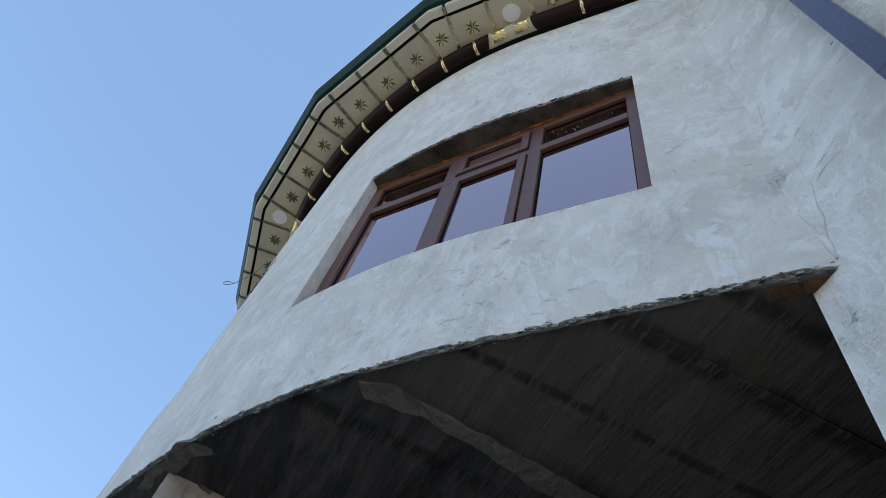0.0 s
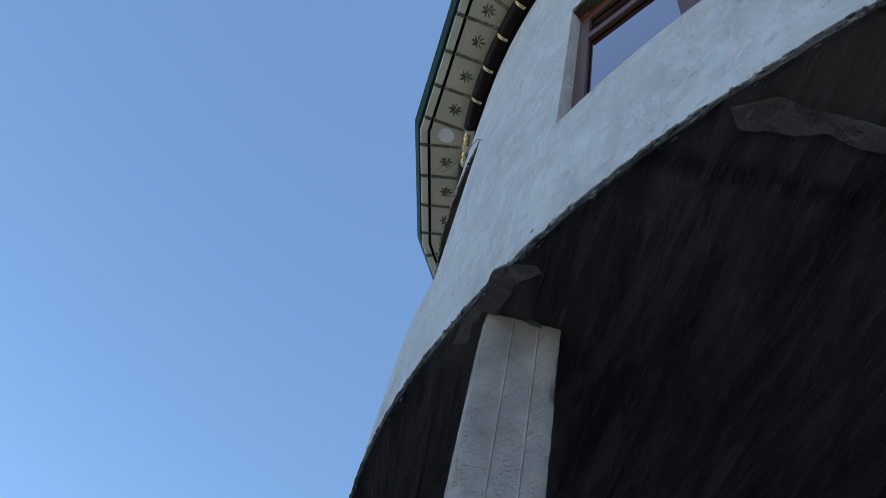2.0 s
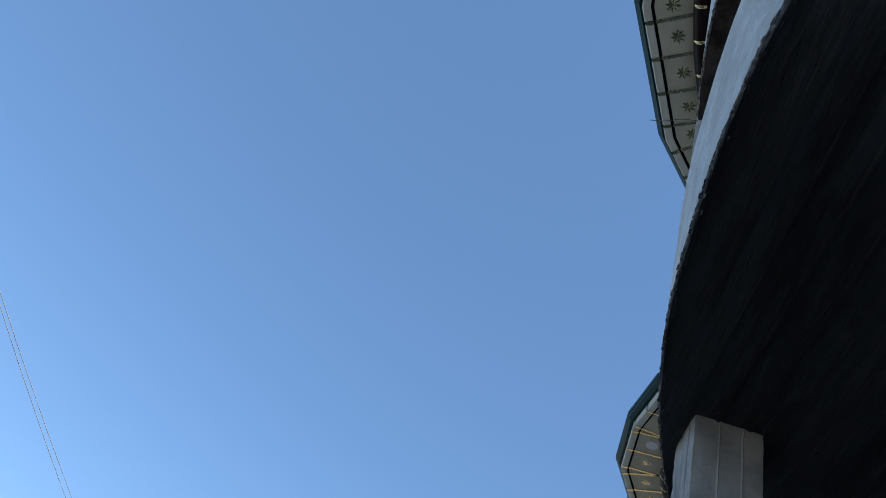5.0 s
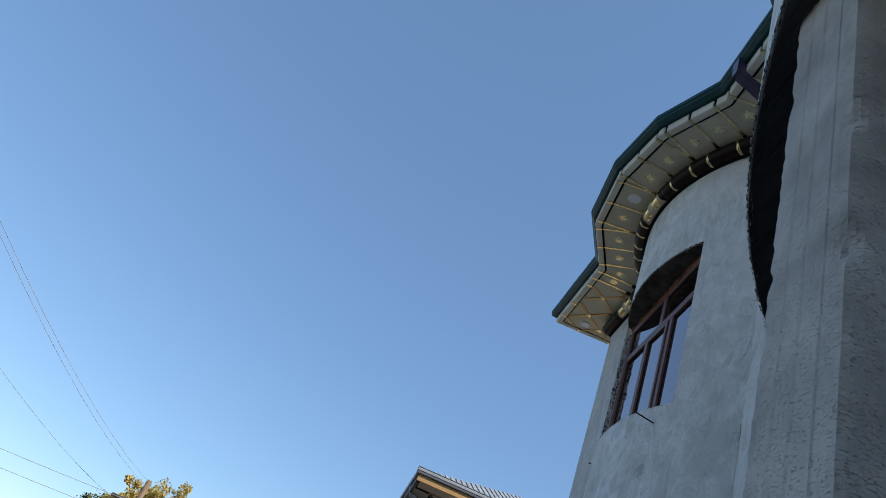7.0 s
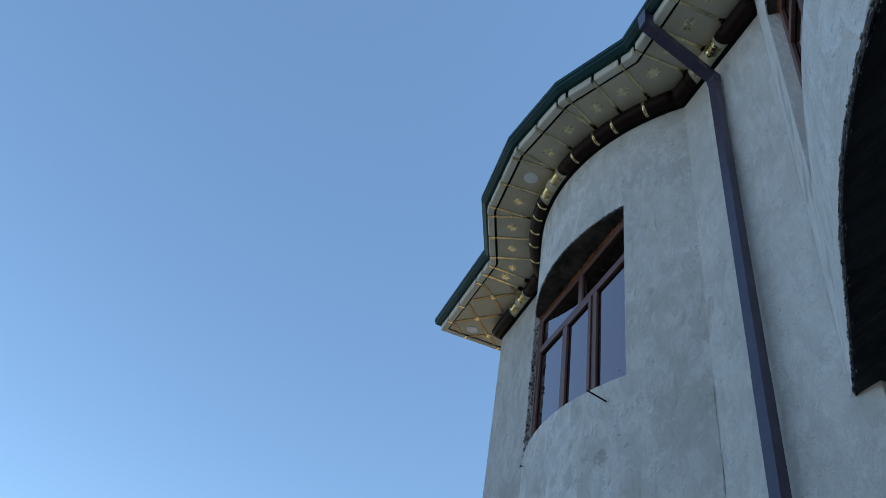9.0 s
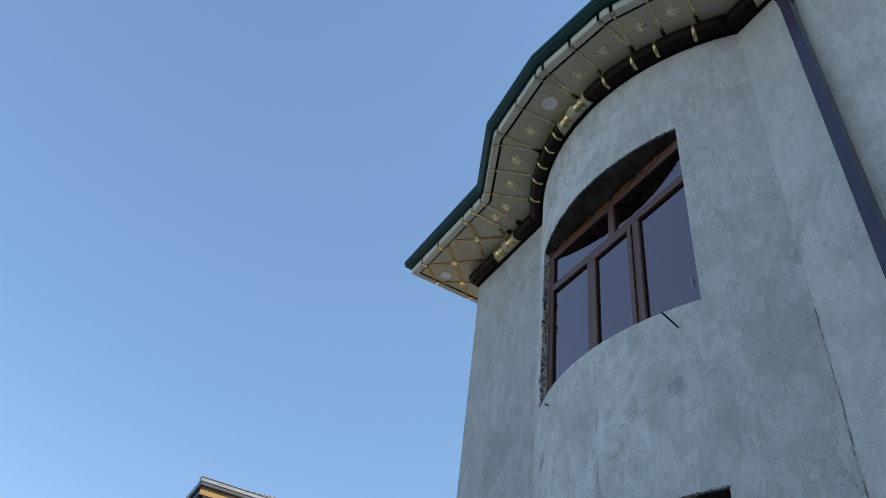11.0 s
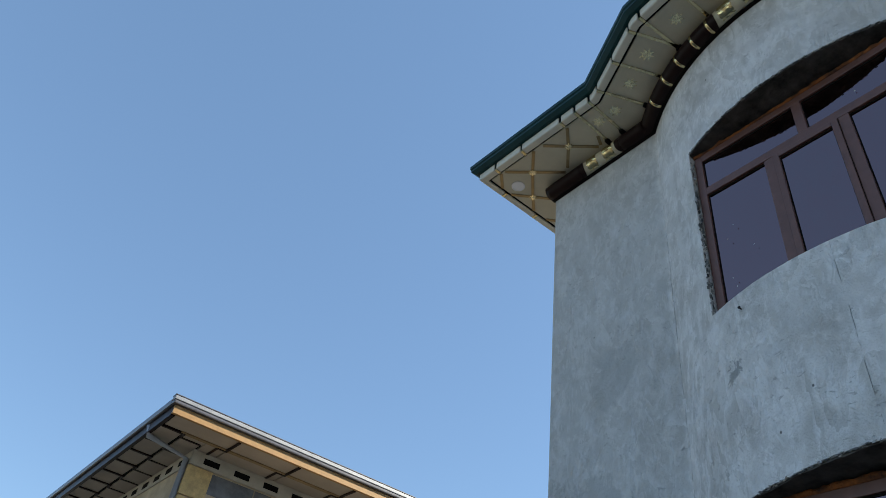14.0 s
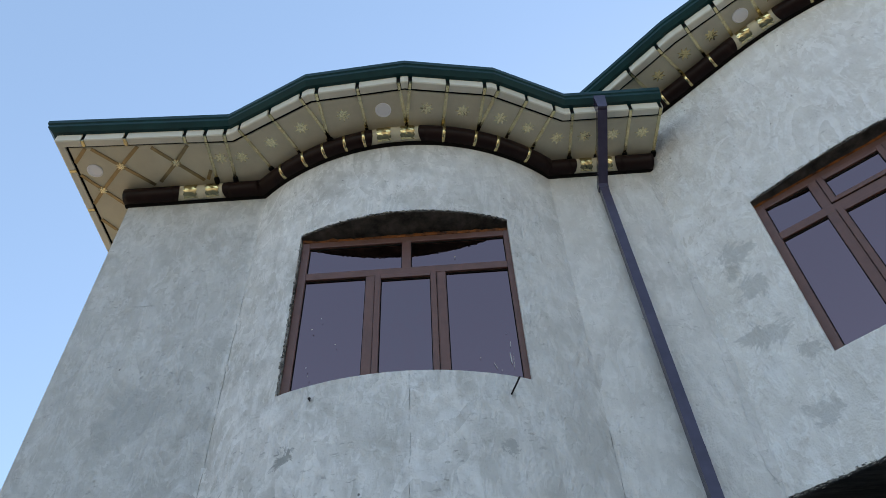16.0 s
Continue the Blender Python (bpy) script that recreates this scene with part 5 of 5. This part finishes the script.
def smear(name, outline, label, material, drop=0.012, seed=1):
    """A raised cement smear under the slab."""
    pts = []
    n = len(outline)
    for k in range(n):
        a, b = Vector((*outline[k], 0)), Vector((*outline[(k + 1) % n], 0))
        m = max(1, int((b - a).length / 0.02))
        for j in range(m):
            p = a.lerp(b, j / m)
            wob = Vector((noise.noise(p * 9 + Vector((seed, 0, 0))), noise.noise(p * 9 + Vector((0, seed, 5))), 0)) * 0.022
            pts.append(p + wob + Vector((noise.noise(p * 40 + Vector((seed, 0, 0))), noise.noise(p * 40 + Vector((0, seed, 5))), 0)) * 0.006)
    ob = mesh_object(name, prism(pts, Z_SLAB - drop, Z_SLAB + 0.004), material)
    return tagged(ob, label, "cement smear", kind="structure")


smear("cement_smear", [(1.81, -3.07), (1.87, -3.01), (2.08, -3.045), (2.30, -3.03), (2.70, -2.96), (6.0, -2.90), (6.0, -3.05), (2.70, -3.075), (2.43, -3.095), (2.14, -3.11), (1.92, -3.12)], "pale cement smear along a slab joint", SLAB_PALE, 0.010, 2)
smear("cement_smear", [(1.274, -2.111), (1.321, -2.105), (1.336, -2.192), (1.361, -2.256), (1.438, -2.339), (1.403, -2.362), (1.325, -2.352), (1.262, -2.27), (1.235, -2.17), (1.20, -2.05), (1.18, -1.9), (1.22, -1.92)], "pale cement smear beside the column head", SLAB_PALE, 0.007, 3)
# board joints of the slab underside
rng = random.Random(8)
for k in range(38):
    x = 1.02 + k * 0.135
    half = RA * math.sin(math.acos(1 - (x - XA) / RA)) if x < 2.08 else 3.2 + (x - 2.083) / 0.936
    half = min(half, 3.9) - 0.08
    a = rng.uniform(max(-half, -2.9), -0.5) if k % 3 else max(-half, -2.9)
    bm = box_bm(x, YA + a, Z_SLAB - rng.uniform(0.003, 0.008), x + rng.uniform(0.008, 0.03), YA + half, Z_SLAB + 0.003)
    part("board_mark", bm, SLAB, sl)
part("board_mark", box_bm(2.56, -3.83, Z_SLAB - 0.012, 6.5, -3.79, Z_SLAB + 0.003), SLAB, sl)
# exposed bricks at the southern springing
for k in (1, 2):
    b = part("brick", moved(box_bm(-0.05, -0.028, -0.028, 0.05, 0.028, 0.028, 0.014), Matrix.Translation(bay_point(-ARC - 0.92 - 0.108 * k) - 0.052 * bay_normal(-ARC - 1) + Vector((0, 0, Z_SLAB + 0.018))) @ pose(0, 0, 0, 0, 0, -47)), BRICK, sl)
# shuttering offcut left at the column head
shim = thing("wood_offcut", "small wood offcut wedged at the column head", "wood offcut", (1.46, -2.12, 3.82))
part("block", moved(box_bm(-0.03, -0.010, -0.006, 0.03, 0.010, 0.006, 0.002), pose(1.46, -2.11, 3.83, 0, 10, 12)), SLAB_PALE, shim)


# ---- neighbouring house ----
def house():
    root = thing("house", "neighbouring house with yellow brick corners and boarded eaves", "house", (5.4, 23.0, -0.6))
    X0, X1, Y0, Y1, ZT = 1.51, 9.40, 17.13, 29.5, 6.89
    wx0, wx1, wy0, wy1 = 2.52, 8.40, 18.33, 28.4
    zs = 6.59
    part("wall", box_bm(wx0, wy0, -0.8, wx1, wy1, 6.32), HOUSE_WALL, root, "beige plastered wall")
    # eave boards of the two visible sides
    part("soffit_deck", box_bm(X0 + 0.12, Y0 + 0.12, zs + 0.014, X1 - 0.12, Y1 - 0.12, zs + 0.05), BLACK, root)
    n = 6
    for k in range(n):
        a, b = X0 + 0.15 + (X1 - X0 - 0.3) * k / n, X0 + 0.15 + (X1 - X0 - 0.3) * (k + 1) / n
        part("soffit_board", box_bm(a + 0.012, Y0 + 0.14, zs, b - 0.012, Y0 + 0.66, zs + 0.02), BEIGE, root)
        part("soffit_board", box_bm(max(a + 0.012, wx0 + 0.01), Y0 + 0.75, zs - 0.015, b - 0.012, wy0 - 0.035, zs + 0.02), BEIGE, root)
        if k:
            cover = part("soffit_cover", box_bm(a - 0.025, Y0 + 0.14, zs - 0.028, a + 0.025, Y0 + 0.70, zs + 0.008), BROWN, root, "dark brown cover strip")
            part("cover_step", box_bm(a - 0.20, Y0 + 0.702, zs - 0.029, a + 0.025, Y0 + 0.745, zs + 0.008), BROWN, cover)
            part("cover_return", box_bm(a - 0.20, Y0 + 0.747, zs - 0.028, a - 0.15, wy0 - 0.035, zs + 0.008), BROWN, cover)
    part("soffit_trim", box_bm(X0 + 0.5, Y0 + 0.645, zs - 0.02, X1 - 0.5, Y0 + 0.735, zs + 0.01), BATTEN, root, "dull ochre batten")
    part("soffit_board", box_bm(X0 + 0.60, Y0 + 0.75, zs - 0.015, wx0, Y0 + 0.92, zs + 0.02), BEIGE, root)
    m = 14
    for k in range(m):
        a, b = Y0 + 0.72 + (Y1 - Y0 - 1.4) * k / m, Y0 + 0.72 + (Y1 - Y0 - 1.4) * (k + 1) / m
        part("soffit_board", box_bm(X0 + 0.14, a + 0.015, zs, X0 + 0.54, b - 0.015, zs + 0.02), BEIGE, root)
        part("soffit_board", box_bm(X0 + 0.60, a + 0.015 + 0.2, zs - 0.015, wx0 - 0.035, b - 0.015 + 0.2, zs + 0.02), BEIGE, root)
        cover = part("soffit_cover", box_bm(X0 + 0.14, a - 0.025, zs - 0.028, X0 + 0.55, a + 0.025, zs + 0.008), BROWN, root, "dark brown cover strip")
        part("cover_step", box_bm(X0 + 0.552, a - 0.025, zs - 0.029, X0 + 0.595, a + 0.20, zs + 0.008), BROWN, cover)
        part("cover_return", box_bm(X0 + 0.597, a + 0.15, zs - 0.028, wx0 - 0.035, a + 0.20, zs + 0.008), BROWN, cover)
    # fascia, gutter
    part("fascia_front", box_bm(X0 + 0.06, Y0 + 0.06, zs - 0.012, X1 - 0.06, Y0 + 0.13, zs + 0.135), TAN, root, "ochre fascia board")
    # dark brown here stands for shade on the ochre board's side run
    part("fascia_side_shaded", box_bm(X0 + 0.06, Y0 + 0.135, zs - 0.03, X0 + 0.13, Y1, zs + 0.13), BROWN, root)
    part("gutter_front", box_bm(X0, Y0, zs + 0.14, X1, Y0 + 0.14, ZT - 0.095, 0.02), GUTTER, root, "dark grey metal gutter")
    part("roof_lip", box_bm(X0 - 0.01, Y0 - 0.01, ZT - 0.092, X1, Y0 + 0.14, ZT - 0.022, 0.012), GREY, root, "pale grey folded roof edge")
    part("drip_edge", box_bm(X0 - 0.015, Y0 - 0.015, ZT - 0.02, X1, Y0 + 0.14, ZT, 0.006), GUTTER, root, "dark drip edge")
    part("gutter_side", box_bm(X0, Y0 + 0.145, zs + 0.150, X0 + 0.14, Y1, ZT - 0.02, 0.03), GUTTER, root, "dark grey metal gutter")
    # hipped roof with ribs
    ze, zr = ZT - 0.06, ZT + 1.66
    rx, ra, rb = (X0 + X1) / 2, Y0 + 3.95, Y1 - 3.95
    bm = bmesh.new()
    c = [bm.verts.new(p) for p in ((X0 + .02, Y0 + .02, ze), (X1 - .02, Y0 + .02, ze), (X1 - .02, Y1, ze), (X0 + .02, Y1, ze), (rx, ra, zr), (rx, rb, zr))]
    for f in ((0, 1, 4), (1, 2, 5, 4), (2, 3, 5), (3, 0, 4, 5), (3, 2, 1, 0)):
        bm.faces.new([c[k] for k in f])
    roof_part = part("roof", fix(bm), ROOFING, root, "pale corrugated metal roof")
    for k in range(1, 52):
        x = X0 + (X1 - X0) * k / 52
        h = 1 - abs(x - rx) / (rx - X0)
        a = Vector((x, Y0 + 0.16, ze + (zr - ze) * 0.14 / 3.95))
        b = Vector((x, Y0 + (ra - Y0) * h, ze + (zr - ze) * h))
        if b.y - a.y > 0.1:
            part("roof_rib", rod_between(a, b, 0.05, 0.04), ROOFING, roof_part)
    # frieze with vents
    part("frieze_front", box_bm(wx0 - 0.03, wy0 - 0.03, 6.31, wx1 + 0.03, wy0 + 0.1, zs - 0.001), FRIEZE, root, "pale frieze board")
    part("frieze_side", box_bm(wx0 - 0.03, wy0 + 0.101, 6.31, wx0 + 0.1, wy1, zs - 0.001), FRIEZE, root, "pale frieze board")
    for k in range(9):
        x = wx0 + 0.22 + k * 0.64
        part("vent", box_bm(x, wy0 - 0.036, 6.38, x + 0.32, wy0 - 0.02, 6.49), BLACK, root)
    for k in range(14):
        y = wy0 + 0.28 + k * 0.62
        part("vent", box_bm(wx0 - 0.036, y, 6.38, wx0 - 0.02, y + 0.3, 6.49), BLACK, root)
    # yellow corner blocks and dark band
    for k in range(12):
        z1 = 6.29 - k * 0.57
        part("corner_block", box_bm(wx0 - 0.04, wy0 - 0.04, z1 - 0.55, wx0 + 0.46, wy0 + 0.36, z1, 0.012), YELLOW, root, "yellow facing block")
    for k in range(6):
        x = wx0 + 0.46 + k * 0.92
        part("dark_slab", box_bm(x, wy0 - 0.02, 5.90, x + 0.89, wy0 + 0.05, 6.27, 0.008), mat_dark, root, "dark polished facing slab")
    # side window and downpipe
    part("window_frame", box_bm(wx0 - 0.05, wy0 + 1.3, 3.9, wx0 + 0.05, wy0 + 3.2, 5.6, 0.02), CREAM, root)
    part("window_pane", box_bm(wx0 - 0.056, wy0 + 1.4, 4.0, wx0 - 0.03, wy0 + 3.1, 5.5), GLASS, root)
    part("downpipe", tube_bm([(X0 + 0.07, wy0 + 0.3 - 0.25, ZT - 0.18), (X0 + 0.12, wy0 + 0.05, ZT - 0.36), (wx0 - 0.09, wy0 + 0.05, zs - 0.2), (wx0 - 0.09, wy0 + 0.05, -0.5)], 0.055, 10), GREY, root, "grey round downpipe", True)
    return root


mat_dark = mat("dark polished facing slab", (0.19, 0.185, 0.18), 0.4, 0, 0.6, 2.5, 0.05, 8)
house()


# ---- tree, pole and lines ----
def tree(x, y, base, height, spread, leaves, material, label, seed):
    rg = random.Random(seed)
    root = thing("tree", label, "tree", (x, y, base))
    top = base + height
    trunk = [(x, y, base), (x + 0.1, y, base + height * 0.25), (x - 0.05, y + 0.1, base + height * 0.5), (x + 0.1, y, base + height * 0.8)]
    part("trunk", tube_bm(trunk, [0.26, 0.2, 0.14, 0.05], 9), BARK, root, "", True)
    tips = []
    for k in range(16):
        q = rg.uniform(0, 6.283)
        h = base + height * rg.uniform(0.3, 0.7)
        ln = spread * rg.uniform(0.5, 0.95)
        a = Vector((x, y, h))
        b = a + Vector((math.cos(q) * ln * 0.5, math.sin(q) * ln * 0.5, ln * 0.45))
        c = a + Vector((math.cos(q) * ln, math.sin(q) * ln, ln * rg.uniform(0.5, 1.0)))
        c.z = min(c.z, top - 0.2)
        part("limb", tube_bm([a, b, c], [0.08, 0.05, 0.02], 6), BARK, root, "", True)
        tips += [a.lerp(b, 0.7), b, b.lerp(c, 0.5), c]
    verts, faces = [], []
    clumps = []
    for k in range(260):
        u = rg.random() ** 0.5
        q, w = rg.uniform(0, 6.283), math.acos(rg.uniform(-0.75, 1))
        cx = x + spread * u * math.sin(w) * math.cos(q)
        cy = y + spread * u * math.sin(w) * math.sin(q)
        cz = base + height * 0.62 + height * 0.38 * u * math.cos(w)
        clumps.append((Vector((cx, cy, cz)), rg.uniform(0.15, 0.5)))
    clumps += [(t, rg.uniform(0.2, 0.45)) for t in tips]
    for k in range(leaves):
        c, r = clumps[rg.randrange(len(clumps))]
        d = Vector((rg.gauss(0, 1), rg.gauss(0, 1), rg.gauss(0, 0.8))).normalized() * r * rg.random() ** 0.6 * Vector((1, 1, 0.7)).length / 1.57
        p = c + d
        a = Vector((rg.gauss(0, 1), rg.gauss(0, 1), rg.gauss(0, 1))).normalized()
        b = a.cross(Vector((rg.gauss(0, 1), rg.gauss(0, 1), rg.gauss(0, 1)))).normalized()
        s1, s2 = rg.uniform(0.045, 0.085), rg.uniform(0.03, 0.055)
        i = len(verts)
        verts += [p - a * s1, p + b * s2, p + a * s1, p - b * s2]
        faces.append((i, i + 1, i + 2, i + 3))
    me = bpy.data.meshes.new("crown")
    me.from_pydata(verts, [], faces)
    me.materials.append(material)
    ob = new("crown", me)
    ob.parent = root
    ob.matrix_parent_inverse = root.matrix_world.inverted()
    tagged(ob, "small leaves in loose clumps", kind="stuff")
    return root


tree(-7.3, 35.5, -0.6, 7.9, 2.75, 62000, LEAF, "broad tree with golden leaves, sunlight in their colour", 5)
tree(-10.6, 37.5, -0.6, 6.5, 1.3, 11000, LEAF_DARK, "darker green tree behind the pole", 6)
tree(-4.9, 37.0, -0.6, 5.3, 1.5, 12000, LEAF, "low tree with golden leaves, sunlight in their colour", 7)

pole = thing("utility_pole", "weathered timber utility pole with crossarm and strut", "utility pole", (-7.46, 31.06, -0.6))
part("mast", tube_bm([(-7.46, 31.06, -0.6), (-7.46, 31.06, 6.29)], [0.16, 0.11], 10), WOOD, pole, "", True)
part("strut", tube_bm([(-7.16, 30.4, -0.6), (-7.36, 30.92, 4.85)], [0.13, 0.10], 10), WOOD, pole, "", True)
part("crossarm", tube_bm([(-8.45, 30.94, 5.28), (-6.55, 30.94, 5.28)], 0.075, 8), WOOD, pole, "", True)
part("band", tube_bm([(-7.46, 31.06, 5.08), (-7.46, 31.06, 5.24)], 0.16, 10), STEEL, pole, "", True)
part("band", tube_bm([(-7.46, 31.06, 3.0), (-7.46, 31.06, 3.12)], 0.18, 10), STEEL, pole, "", True)
for x0, x1, zm, k in ((-7.50, -7.46, 5.98, 0.0033), (-7.35, -7.30, 5.72, 0.0036), (-8.10, -8.36, 4.96, 0.0030)):
    pts = []
    for j in range(24):
        y = 31.0 - 44 * j / 23
        z = zm + k * (y - 22.5) ** 2
        pts.append((x1 + (x0 - x1) * j / 23, y, z))
    w = thing("overhead_line", "thin overhead power line strung along the street", "overhead line", pts[0], "overhead lines")
    part("conductor", tube_bm(pts, 0.006, 5), LINE, w)
for z in (5.30, 4.70):
    pts = [(-7.6 - 22 * j / 15, 30.9 - 6 * j / 15, z - 0.5 * math.sin(math.pi * j / 15)) for j in range(16)]
    w = thing("overhead_line", "thin service line running off from the pole", "overhead line", pts[0], "overhead lines")
    part("conductor", tube_bm(pts, 0.011, 5), LINE, w)
